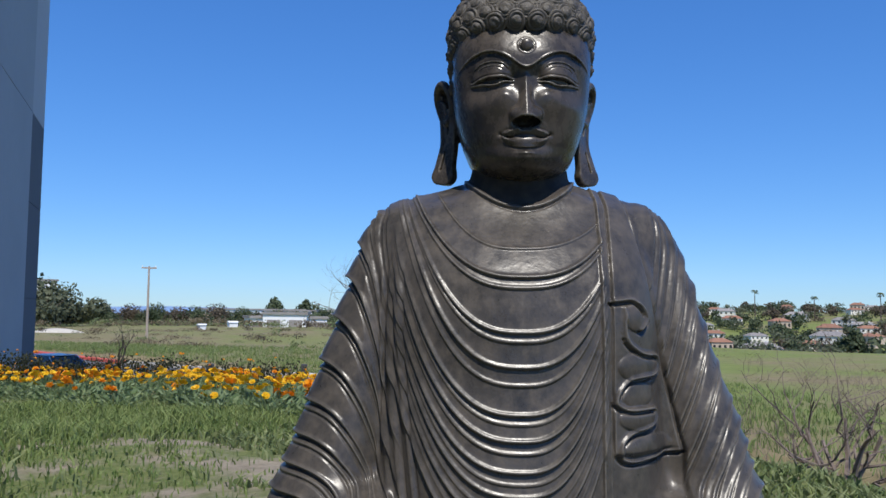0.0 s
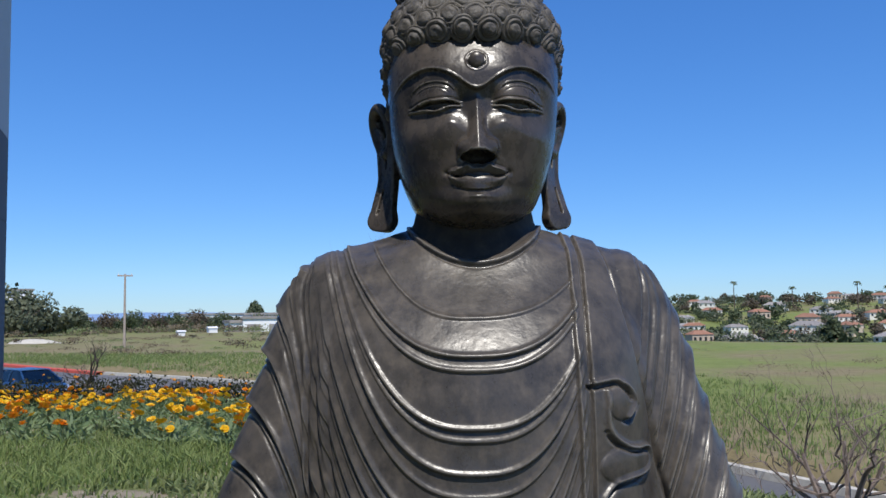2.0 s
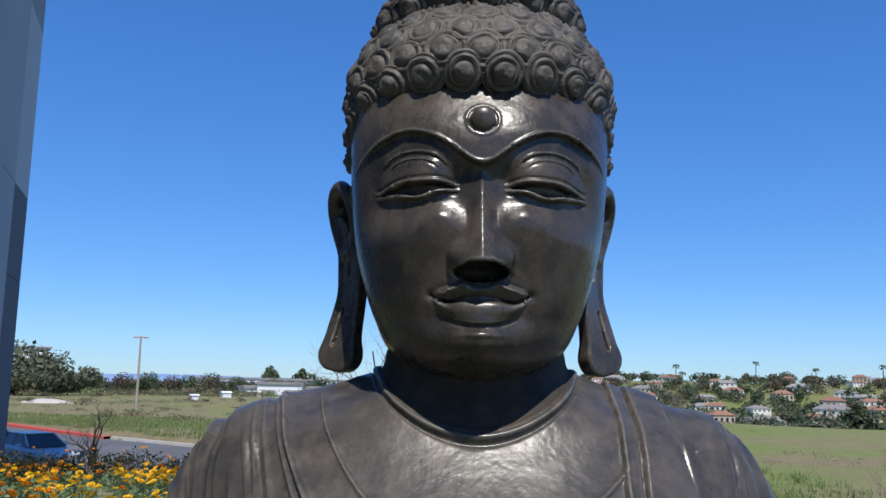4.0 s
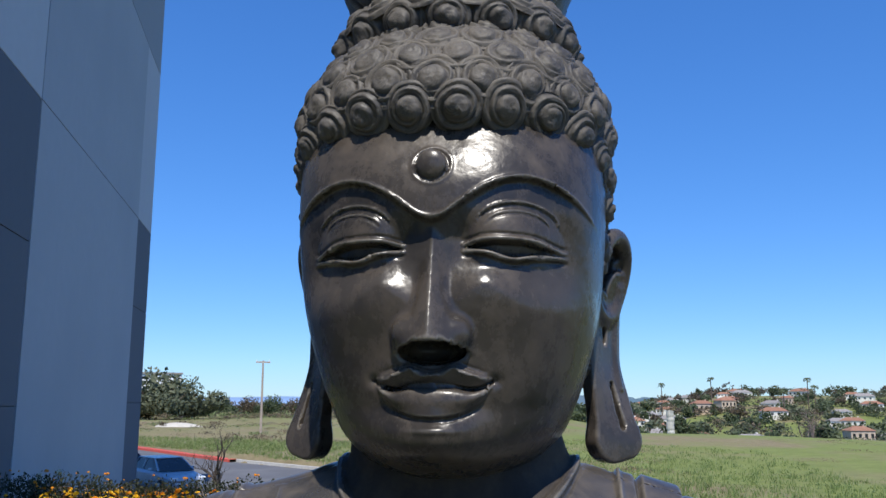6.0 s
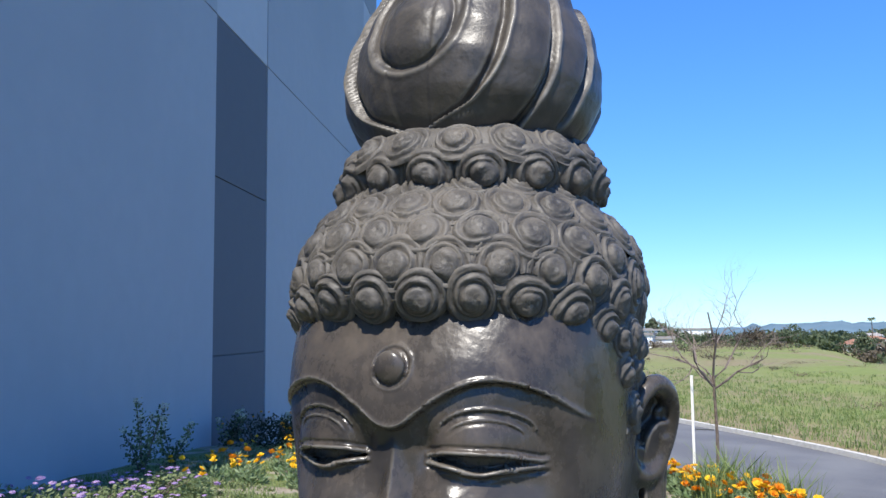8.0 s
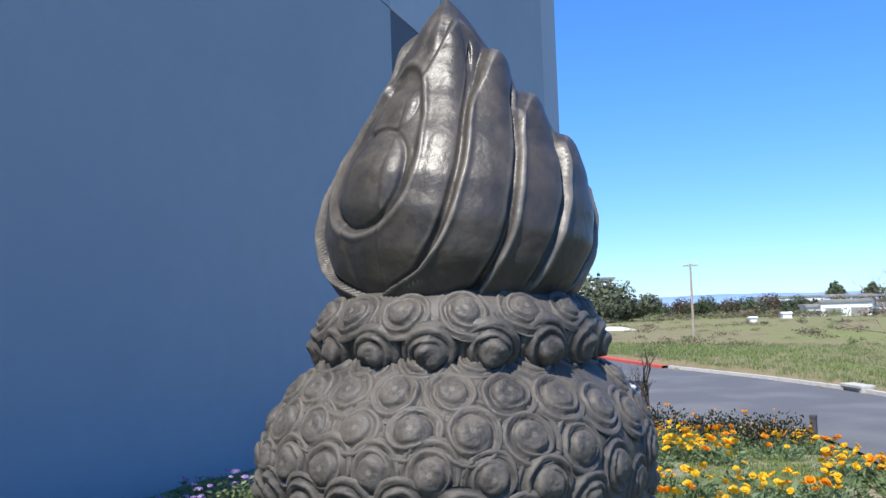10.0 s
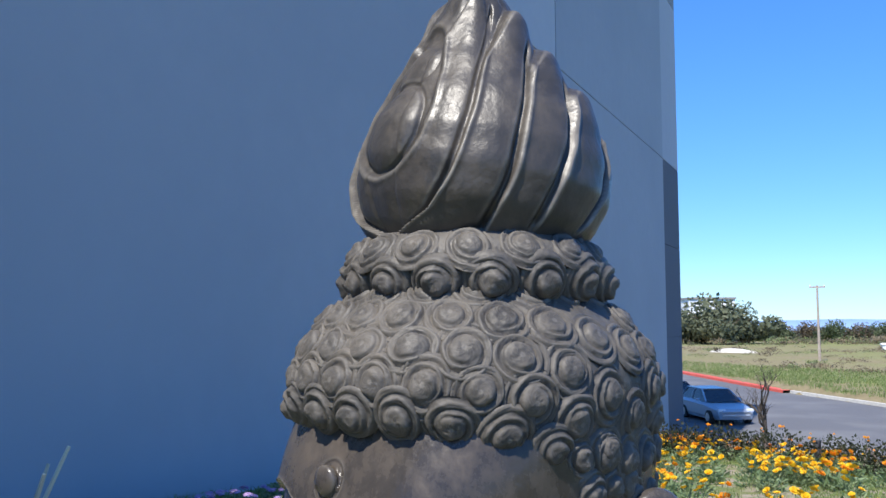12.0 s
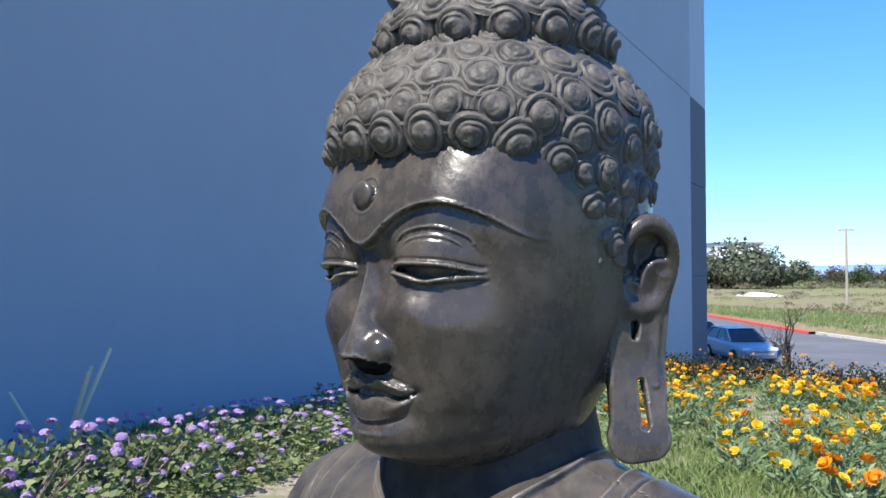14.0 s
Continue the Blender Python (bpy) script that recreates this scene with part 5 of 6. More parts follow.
def bush(name, label, category, group, leaves, n, radius, height, leaf, seed, blooms=None, count=0):
    """A low shrub: a mound of small leaves on short stems, with flower heads."""
    rnd = random.Random(seed)
    root = tagged(new(name), label, category, group)
    p = Pile()
    for _ in range(9):
        a, r = rnd.uniform(0, 6.28), radius * rnd.uniform(0.2, 0.8)
        p.add(*tube([(0, 0, -0.03), (r * 0.5 * math.cos(a), r * 0.5 * math.sin(a), height * 0.4), (r * math.cos(a), r * math.sin(a), height * 0.75)], (0.012, 0.008, 0.004), 5))
    part("stem", p.mesh("stem", [M_TWIG]), None, root)
    g = np.random.default_rng(seed)
    p = Pile()
    for _ in range(n):
        u = g.normal(0, 1, 3)
        u /= np.linalg.norm(u)
        u[2] = abs(u[2])
        k = 0.62 + 0.38 * g.uniform() + 0.16 * math.sin(5 * u[0] + seed) * math.sin(4 * u[1] + 2 * seed)
        c = Vector((u[0] * radius * k, u[1] * radius * k, u[2] * height * k * 0.95))
        dd = Vector((u + g.normal(0, 0.6, 3)).tolist()).normalized()
        s = dd.cross(Vector(g.normal(0, 1, 3).tolist())).normalized()
        L = leaf * g.uniform(0.6, 1.3)
        p.add([c, c + dd * L * 0.5 + s * L * 0.3, c + dd * L, c + dd * L * 0.5 - s * L * 0.3], [(0, 1, 2, 3)])
    part("foliage", p.mesh("foliage", [leaves]), None, root)
    for k in range(count):
        u = g.normal(0, 1, 3)
        u /= np.linalg.norm(u)
        u[2] = abs(u[2]) * 0.9 + 0.25
        fl = part("flower_head", blooms, None, root)
        fl.location = (u[0] * radius * 0.98, u[1] * radius * 0.98, min(u[2], 1.05) * height * 0.98)
        fl.rotation_euler = (rnd.uniform(-0.6, 0.6), rnd.uniform(-0.6, 0.6), rnd.uniform(0, 6))
        s = rnd.uniform(0.7, 1.3)
        fl.scale = (s, s, s)
    return root


def flower_ball(name, mat, size, seed):
    """A round head of small florets."""
    g = np.random.default_rng(seed)
    p = Pile()
    for _ in range(34):
        u = g.normal(0, 1, 3)
        u /= np.linalg.norm(u)
        u[2] = abs(u[2])
        c = Vector((u * size * 0.8).tolist())
        a = Vector(u.tolist()).orthogonal().normalized() * size * 0.34
        b = Vector(u.tolist()).cross(a)
        p.add([c + a, c + b, c - a, c - b], [(0, 1, 2, 3)])
    return p.mesh(name, [mat])


LILAC = flower_ball("flower_head", M_PURPLE, 0.036, 5)
lant = [bush("lantana_bush", "green lantana bush with purple flower heads beside the wall", "bush", "lantana along the wall", M_SHRUB, 1500, 0.62, 0.62, 0.055, 40 + k, LILAC, 46) for k in range(3)]
rnd = random.Random(9)
along = [-12.2, -11.6, -10.9, -10.3, -9.6, -9.0, -8.3, -7.6, -6.9, -6.2]
for k, s in enumerate(along):
    p = WALL_A + WALL_DIR * s + WALL_OUT * (1.50 + rnd.uniform(-0.1, 0.25))
    hgt = (0.84 - 0.080 * (s + 11.0)) * rnd.uniform(0.9, 1.1)
    m = pose(p.x, p.y, float(ground_z(p.x, p.y)), 0, 0, rnd.uniform(0, 360)) @ Matrix.Diagonal((1, 1, hgt, 1))
    if k < 3:
        lant[k].matrix_world = m
    else:
        copy_thing(lant[k % 3], m)

DOTS = flower_ball("flower_head", M_ORANGE, 0.026, 6)
dark = [bush("dark_shrub", "low dark leafy shrub at the edge of the flower bed", "bush", "dark shrubs at the bed's edge", M_DARK_SHRUB, 1300, 0.66, 0.56, 0.05, 60 + k, DOTS, 7) for k in range(2)]
for k in range(11):
    px, py = -8.1 + 0.52 * k + rnd.uniform(-0.1, 0.1), 13.9 + 0.10 * k + rnd.uniform(-0.25, 0.25)
    m = pose(px, py, float(ground_z(px, py)) - 0.02, 0, 0, rnd.uniform(0, 360))
    if k < 2:
        dark[k].matrix_world = m
    else:
        copy_thing(dark[k % 2], m)


def twigs(pile, start, heading, length, radius, depth, rnd, crook=0.35, lift=0.15):
    """A crooked branch that forks."""
    pts, rad, p, dvec = [Vector(start)], [radius], Vector(start), Vector(heading).normalized()
    steps = 4
    for k in range(steps):
        dvec = (dvec + Vector((rnd.gauss(0, crook), rnd.gauss(0, crook), rnd.gauss(lift, crook * 0.6)))).normalized()
        p = p + dvec * length / steps
        pts.append(p.copy())
        rad.append(radius * (1 - 0.45 * (k + 1) / steps))
    pile.add(*tube(pts, rad, 5 if depth > 1 else 4))
    if depth > 0:
        for k in range(rnd.choice((2, 3, 3))):
            i = rnd.randrange(2, steps + 1)
            side = Vector((rnd.gauss(0, 0.8), rnd.gauss(0, 0.8), rnd.gauss(0.2, 0.4)))
            twigs(pile, pts[i], dvec + side, length * rnd.uniform(0.5, 0.8), rad[i] * 0.68, depth - 1, rnd, crook, lift)


def bare_bush(seed, width, limbs, label, x, y, radius=0.02, depth=4):
    rnd = random.Random(seed)
    root = tagged(new("bare_bush"), label, "bush")
    for k in range(limbs):
        a = 2 * math.pi * k / limbs + rnd.uniform(-0.3, 0.3)
        p = Pile()
        twigs(p, (0.04 * math.cos(a), 0.04 * math.sin(a), -0.03), (math.cos(a), math.sin(a), rnd.uniform(0.5, 1.2)), width * rnd.uniform(0.36, 0.5), radius * rnd.uniform(0.8, 1.1), depth, rnd, 0.38, 0.12)
        part("limb", p.mesh("limb", [M_TWIG]), None, root)
    root.location = (x, y, float(ground_z(x, y)))
    return root


bare_bush(3, 1.12, 9, "leafless grey-brown bush with tangled twigs beside the road", 2.50, 5.65, 0.021, 5)
bare_bush(12, 0.6, 3, "small dry weed with bare stalks near the wall", -6.0, 9.05, 0.010, 2)
bare_bush(23, 5.5, 6, "leafless grey bush standing in the field", 27.5, 106.0, 0.10, 4)


def leafy_weed(seed, s, off, h, stems):
    """A tall weed: upright stems set with small leaves, pale tufts at the tips."""
    rnd = random.Random(seed)
    g = np.random.default_rng(seed)
    root = tagged(new("tall_weed"), "tall leafy weed with pale tips growing against the wall", "weed", "weeds against the wall")
    for k in range(stems):
        a, l, hh = rnd.uniform(0, 6.28), rnd.uniform(0.05, 0.28), h * rnd.uniform(0.55, 1.0)
        tip = (l * math.cos(a), l * math.sin(a), hh)
        stem = part("stem", mesh_of("stem", *tube([(0, 0, -0.04), (tip[0] * 0.5, tip[1] * 0.5, hh * 0.55), tip], (0.009, 0.007, 0.004), 5), M_TWIG), None, root)
        p = Pile()
        for _ in range(110):
            t = g.uniform(0.05, 1.0)
            c = Vector((tip[0] * t, tip[1] * t, hh * t)) + Vector(g.normal(0, 0.035 + 0.03 * (1 - t), 3).tolist())
            dd = Vector(g.normal(0, 1, 3).tolist()).normalized()
            sd = dd.orthogonal().normalized()
            L = 0.05 * g.uniform(0.6, 1.3)
            p.add([c, c + dd * L * 0.5 + sd * L * 0.25, c + dd * L, c + dd * L * 0.5 - sd * L * 0.25], [(0, 1, 2, 3)])
        part("foliage", p.mesh("foliage", [M_SHRUB if k % 2 else M_TREE]), None, stem)
        p = Pile()
        for _ in range(26):
            c = Vector(tip) + Vector(g.normal(0, 0.022, 3).tolist())
            dd = Vector(g.normal(0, 1, 3).tolist()).normalized() * 0.018
            sd = dd.orthogonal().normalized() * 0.010
            p.add([c - dd, c + sd, c + dd, c - sd], [(0, 1, 2, 3)])
        part("seed_head", p.mesh("seed_head", [M_PALE]), None, stem, "pale seed head")
    q = WALL_A + WALL_DIR * s + WALL_OUT * off
    root.location = (q.x, q.y, float(ground_z(q.x, q.y)))


leafy_weed(1, -4.45, 0.75, 0.90, 6)
leafy_weed(2, -3.55, 0.75, 0.62, 4)
leafy_weed(3, -0.35, 0.45, 0.75, 4)
leafy_weed(4, 2.3, 0.6, 0.70, 5)
leafy_weed(5, 3.6, 0.6, 0.80, 5)


def dry_stalks(seed, x, y, n, h):
    rnd = random.Random(seed)
    root = tagged(new("dry_stalks"), "pale dry plant stalks standing before the wall", "plant")
    for k in range(n):
        a = rnd.uniform(0, 6.28)
        l = rnd.uniform(0.05, 0.35)
        p = Pile()
        hh = h * rnd.uniform(0.6, 1.0)
        p.add(*tube([(0, 0, -0.03), (l * 0.4 * math.cos(a), l * 0.4 * math.sin(a), hh * 0.5), (l * math.cos(a), l * math.sin(a), hh)], (0.020, 0.016, 0.011), 5))
        part("stalk", p.mesh("stalk", [M_PALE]), None, root)
    root.location = (x, y, float(ground_z(x, y)))


dry_stalks(1, -4.40, 3.60, 4, 0.95)


def sapling(x, y):
    rnd = random.Random(21)
    root = tagged(new("sapling"), "young leafless tree with a thin trunk and spreading twigs", "tree")
    p = Pile()
    p.add(*tube([(0, 0, -0.05), (0.02, 0, 1.4), (-0.02, 0.02, 2.80)], (0.042, 0.036, 0.032), 8))
    part("trunk", p.mesh("trunk", [M_BARK]), None, root)
    for k in range(7):
        a = 2 * math.pi * k / 7 + rnd.uniform(-0.3, 0.3)
        p = Pile()
        twigs(p, (-0.02, 0.02, 2.78 - 0.05 * k), (math.cos(a) - 0.15, math.sin(a), 0.9 if k else 3.0), rnd.uniform(1.25, 1.6) if k else 1.7, 0.030, 4, rnd, 0.30, 0.07)
        part("limb", p.mesh("limb", [M_TWIG]), None, root)
    root.location = (x, y, float(ground_z(x, y)))


sapling(-1.64, 22.8)
zs = float(ground_z(-2.12, 22.5))
stake = tagged(new("tree_stake"), "white wooden stake beside the young tree", "stake")
part("stake_post", box(bmesh.new(), (-0.03, -0.03, -0.05), (0.03, 0.03, 0.31 - zs), 0.006), M_STAKE, stake)
part("tie", box(bmesh.new(), (0.03, -0.008, 1.55), (0.46, 0.008, 1.58)), M_POST, stake, "dark rubber tie")
stake.location = (-2.12, 22.5, zs)


def bollard(x, y, h):
    root = tagged(new("short_post"), "short dark post standing among the flowers", "post", "short dark posts")
    part("shaft", box(bmesh.new(), (-0.045, -0.045, -0.05), (0.045, 0.045, h - 0.06), 0.008), M_POST, root)
    part("cap", box(bmesh.new(), (-0.05, -0.05, h - 0.06), (0.05, 0.05, h), 0.012), M_POST, root)
    root.location = (x, y, float(ground_z(x, y)))


bollard(-3.95, 14.6, 0.45)
bollard(-2.55, 15.6, 0.62)


# ---- vehicles and pole ----
def car(paint, label, x, y, heading):
    """A hatchback: a lofted body, glass, wheels and lamps."""
    root = tagged(new("car"), label, "car", "parked cars")
    L, W = 4.3, 1.74
    # side outline: along, sill height, shoulder height
    bm = bmesh.new()
    secs = ((0.0, 0.42, 0.62, 0.70), (0.08, 0.26, 0.74, 0.84), (0.55, 0.20, 0.82, 0.92), (1.25, 0.20, 0.92, 0.98), (2.2, 0.20, 0.95, 1.0), (3.4, 0.20, 0.97, 1.0), (4.05, 0.22, 1.0, 0.96), (4.24, 0.34, 0.96, 0.86), (4.3, 0.45, 0.85, 0.78))
    rings = []
    for xx, lo, hi, k in secs:
        w = W / 2 * k
        rings.append([bm.verts.new((xx, s * w * q, z)) for s, q, z in ((-1, 0.93, lo), (-1, 1.0, lo + 0.18), (-1, 1.0, hi - 0.12), (-1, 0.88, hi), (1, 0.88, hi), (1, 1.0, hi - 0.12), (1, 1.0, lo + 0.18), (1, 0.93, lo))])
    for a, b in zip(rings[:-1], rings[1:]):
        for i in range(8):
            j = (i + 1) % 8
            bm.faces.new((a[i], a[j], b[j], b[i]))
    bm.faces.new(rings[0])
    bm.faces.new(rings[-1][::-1])
    bmesh.ops.recalc_face_normals(bm, faces=bm.faces)
    part("body", bm, paint, root)

    bm = bmesh.new()
    low = [(1.15, 0.94), (1.75, 0.95), (3.55, 0.97), (4.1, 0.99)]
    topo = [(1.95, 1.42), (2.3, 1.47), (3.2, 1.45), (3.72, 1.36)]
    lo_l = [bm.verts.new((a, -0.76, z)) for a, z in low]
    lo_r = [bm.verts.new((a, 0.76, z)) for a, z in low]
    hi_l = [bm.verts.new((a, -0.58, z)) for a, z in topo]
    hi_r = [bm.verts.new((a, 0.58, z)) for a, z in topo]
    for q in range(3):
        bm.faces.new((lo_l[q], lo_l[q + 1], hi_l[q + 1], hi_l[q]))
        bm.faces.new((lo_r[q + 1], lo_r[q], hi_r[q], hi_r[q + 1]))
        bm.faces.new((hi_l[q], hi_l[q + 1], hi_r[q + 1], hi_r[q]))
    bm.faces.new((lo_l[0], hi_l[0], hi_r[0], lo_r[0]))
    bm.faces.new((hi_l[3], lo_l[3], lo_r[3], hi_r[3]))
    bmesh.ops.recalc_face_normals(bm, faces=bm.faces)
    part("cabin_glass", bm, M_DARK_GLASS, root, "dark window glass")
    part("roof", box(bmesh.new(), (1.98, -0.60, 1.455), (3.68, 0.60, 1.50), 0.02), paint, root)
    for s in (-1, 1):
        for a, b in (((1.2, 0.955), (2.0, 1.46)), ((2.75, 0.96), (2.75, 1.47)), ((3.98, 1.0), (3.66, 1.42))):
            p = Pile()
            p.add(*tube([(a[0], s * 0.765, a[1]), (b[0], s * 0.59, b[1])], (0.035, 0.03), 6))
            part("pillar", p.mesh("pillar", [paint]), None, root)
        part("headlight", box(bmesh.new(), (0.03, s * 0.60 - 0.16, 0.60), (0.30, s * 0.60 + 0.16, 0.74), 0.03), M_LAMP, root, "clear headlight")
        part("mirror", box(bmesh.new(), (1.62, s * 0.93 - 0.08, 0.96), (1.76, s * 0.93 + 0.08, 1.08), 0.03), paint, root)
        for wx in (0.78, 3.35):
            wheel = part("wheel", mesh_of("wheel", *tube([(0, -0.11, 0), (0, -0.085, 0), (0, 0.085, 0), (0, 0.11, 0)], (0.27, 0.31, 0.31, 0.27), 24), M_TYRE), None, root, "black tyre")
            wheel.location = (wx, s * 0.80, 0.31)
            part("rim", mesh_of("rim", *tube([(0, -0.116, 0), (0, 0.116, 0)], (0.19, 0.19), 20), M_RIM), None, wheel, "alloy rim")
    root.matrix_world = pose(x, y, float(ground_z(x, y)) + 0.03, 0, 0, heading) @ Matrix.Diagonal((0.94, 0.96, 0.86, 1))


car(M_CAR, "silver-blue hatchback parked on the road near the building", -14.2, 34.0, 140)
car(M_CAR_DARK, "dark blue hatchback parked behind a silver one", -17.4, 36.6, 142)

zp = float(ground_z(-31.5, 90))
pole = tagged(new("utility_pole"), "tall wooden utility pole with a crossarm on the field", "pole")
part("shaft", mesh_of("shaft", *tube([(0, 0, -0.3), (0, 0, 5.1 - zp)], (0.14, 0.09), 8), M_POLE), None, pole)
part("crossarm", box(bmesh.new(), (-0.75, -0.06, 4.85 - zp), (0.75, 0.06, 5.0 - zp), 0.01), M_POLE, pole)
for xx in (-0.65, 0.65):
    part("insulator", mesh_of("insulator", *tube([(xx, 0, 5.0 - zp), (xx, 0, 5.18 - zp)], (0.05, 0.03), 6), M_STAKE), None, pole)
pole.matrix_world = pose(-31.5, 90, zp, 0, 0, 20)


# ---- trees, houses and hills far off ----
def polar(az, r):
    return r * math.sin(radians(az)), r * math.cos(radians(az))


def crown_pile(p, c, rx, rz, n, leaf, g):
    """A ragged crown: leaf sprays on uneven lobes, with gaps."""
    lobes = [(g.normal(0, 0.45, 3), g.uniform(0.45, 0.8)) for _ in range(7)]
    for _ in range(n):
        o, s = lobes[g.integers(len(lobes))]
        u = g.normal(0, 1, 3)
        u /= np.linalg.norm(u)
        q = (o * (0.8, 0.8, 0.7) + u * s * g.uniform(0.55, 1.0)) * (rx, rx, rz)
        a = Vector(g.normal(0, 1, 3).tolist()).normalized() * leaf * g.uniform(0.6, 1.4)
        b = a.cross(Vector(u.tolist())).normalized() * a.length * 0.7
        m = Vector((c[0] + q[0], c[1] + q[1], max(c[2] + q[2], c[2] - rz)))
        p.add([m - a, m + b * 0.6, m + a, m - b], [(0, 1, 2, 3)])


def tree(seed, mat, h, width, label, n=420, low=0.15):
    g = np.random.default_rng(seed)
    rnd = random.Random(seed)
    root = tagged(new("tree"), label, "tree", "trees beyond the field")
    p = Pile()
    p.add(*tube([(0, 0, -0.4), (0.1, 0, h * 0.3), (0.0, 0.1, h * 0.62)], (h * 0.035, h * 0.026, h * 0.012), 7))
    for k in range(5):
        a = rnd.uniform(0, 6.28)
        p.add(*tube([(0.05, 0, h * 0.28), (width * 0.2 * math.cos(a), width * 0.2 * math.sin(a), h * 0.5), (width * 0.36 * math.cos(a), width * 0.36 * math.sin(a), h * 0.68)], (h * 0.016, h * 0.011, h * 0.005), 5))
    part("trunk", p.mesh("trunk", [M_BARK]), None, root)
    p = Pile()
    crown_pile(p, (0, 0, h * (0.5 + low / 2)), width * 0.5, h * (0.5 - low / 2), n * 2, h * 0.055, g)
    part("crown", p.mesh("crown", [mat]), None, root)
    return root


def palm(seed, h):
    rnd = random.Random(seed)
    root = tagged(new("palm_tree"), "slim palm tree with a tuft of fronds among the houses", "tree", "palms on the hillside")
    part("trunk", mesh_of("trunk", *tube([(0, 0, -0.4), (0.15, 0, h * 0.5), (0.1, 0, h)], (0.22, 0.17, 0.13), 7), M_BARK), None, root)
    p = Pile()
    for k in range(20):
        a = 2 * math.pi * k / 20 + rnd.uniform(-0.1, 0.1)
        up = rnd.uniform(-0.3, 1.0)
        pts = [Vector((0.1, 0, h)), Vector((0.1 + math.cos(a) * 0.9, math.sin(a) * 0.9, h + up * 0.9)), Vector((0.1 + math.cos(a) * 1.7, math.sin(a) * 1.7, h + up * 0.9 - 0.8))]
        s = Vector((-math.sin(a), math.cos(a), 0)) * 0.28
        p.add([pts[0], pts[1] - s, pts[2], pts[1] + s], [(0, 1, 2, 3)])
    part("fronds", p.mesh("fronds", [M_TREE]), None, root)
    return root


TREES = [tree(1, M_TREE_GREY, 8.5, 12.0, "round grey-green tree at the far edge of the field", 1500, -0.1), tree(2, M_TREE, 6.5, 9.5, "low dark green tree at the far edge of the field", 1000, -0.1), tree(3, M_TREE_BROWN, 5.5, 9.0, "brownish spreading tree at the far edge of the field", 900, -0.05), tree(4, M_TREE, 8.5, 6.0, "tall dark green tree among the houses", 700, 0.05), tree(5, M_TREE_GREY, 6.0, 8.0, "broad olive-green tree among the houses", 900, -0.1)]
places = [(-29.0, 172, 0, 0.95), (-27.8, 185, 1, 1.0), (-26.9, 176, 4, 1.15), (-25.9, 180, 0, 1.1), (-25.3, 174, 4, 1.2), (-24.5, 182, 0, 0.95), (-23.7, 188, 4, 0.9), (-22.7, 190, 1, 0.62), (-21.6, 182, 1, 0.50), (-20.4, 200, 2, 0.74), (-19.0, 196, 1, 0.65), (-17.6, 205, 2, 0.71), (-16.2, 200, 1, 0.62), (-15.2, 212, 2, 0.87), (-13.2, 215, 1, 0.62), (-11.4, 225, 2, 0.68), (-8.4, 235, 1, 0.68), (-6.0, 240, 2, 0.62), (-9.4, 330, 3, 1.17), (-11.6, 330, 3, 1.22),
          (-3.2, 190, 2, 0.68), (-1.2, 185, 1, 0.62), (0.8, 190, 4, 0.6), (2.8, 188, 3, 0.66), (4.6, 190, 4, 0.75), (7.2, 200, 3, 1.1), (9.5, 190, 4, 1.0), (12.4, 185, 4, 1.1), (15.2, 200, 3, 1.0), (17.8, 190, 4, 1.2), (20.8, 168, 4, 1.45), (22.6, 165, 4, 1.5), (25.2, 190, 3, 1.2), (27.6, 175, 4, 1.2), (30.0, 190, 3, 1.2)]
rnd = random.Random(77)
used = set()
for az, r, k, s in places:
    x, y = polar(az, r)
    m = pose(x, y, float(ground_z(x, y)), 0, 0, rnd.uniform(0, 360)) @ Matrix.Diagonal((s, s, s, 1))
    if k not in used:
        used.add(k)
        TREES[k].matrix_world = m
        TREES[k].scale = (s, s, s)
    else:
        t = copy_thing(TREES[k], m)
        t.matrix_world = m
palms = [palm(5, 11.0), palm(6, 8.5)]
for k, (az, r) in enumerate(((9.0, 330), (13.2, 300), (14.6, 320), (15.0, 322), (19.4, 345), (22.8, 350), (26.4, 330), (28.0, 345), (6.0, 330), (3.2, 320))):
    x, y = polar(az, r)
    m = pose(x, y, float(ground_z(x, y)), 0, 0, 40 * k)
    if k < 2:
        palms[k].matrix_world = m
    else:
        copy_thing(palms[k % 2], m)


def woods(name, spots, mats, label, seed):
    """Far woods and brush in one mesh."""
    g = np.random.default_rng(seed)
    p = Pile()
    for x, y, h, w in spots:
        q = Pile()
        z = float(ground_z(x, y))
        crown_pile(q, (x, y, z + h * 0.48), w * 0.5, h * 0.52, int(130 + 16 * h), h * 0.125, g)
        p.add(q.v, q.f, int(g.integers(len(mats))))
    tagged(new(name, p.mesh(name, mats)), label, "woods", kind="stuff")


g = np.random.default_rng(5)
spots = []
for _ in range(300):
    az, r = g.uniform(-32, 1), g.uniform(205, 300)
    spots.append((*polar(az, r), g.uniform(2.0, 3.8), g.uniform(6, 11)))
woods("far_woods", spots, [M_TREE, M_TREE, M_TREE_BROWN, M_TREE_GREY], "dark low trees and brush along the far side of the field", 6)
spots = []
for _ in range(700):
    az, r = g.uniform(0, 40), g.uniform(165, 470)
    spots.append((*polar(az, r), g.uniform(1.8, 5.0), g.uniform(4, 9)))
woods("hillside_woods", spots, [M_TREE, M_TREE, M_TREE_GREY, M_TREE_BROWN], "trees and gardens between the houses on the hillside", 7)

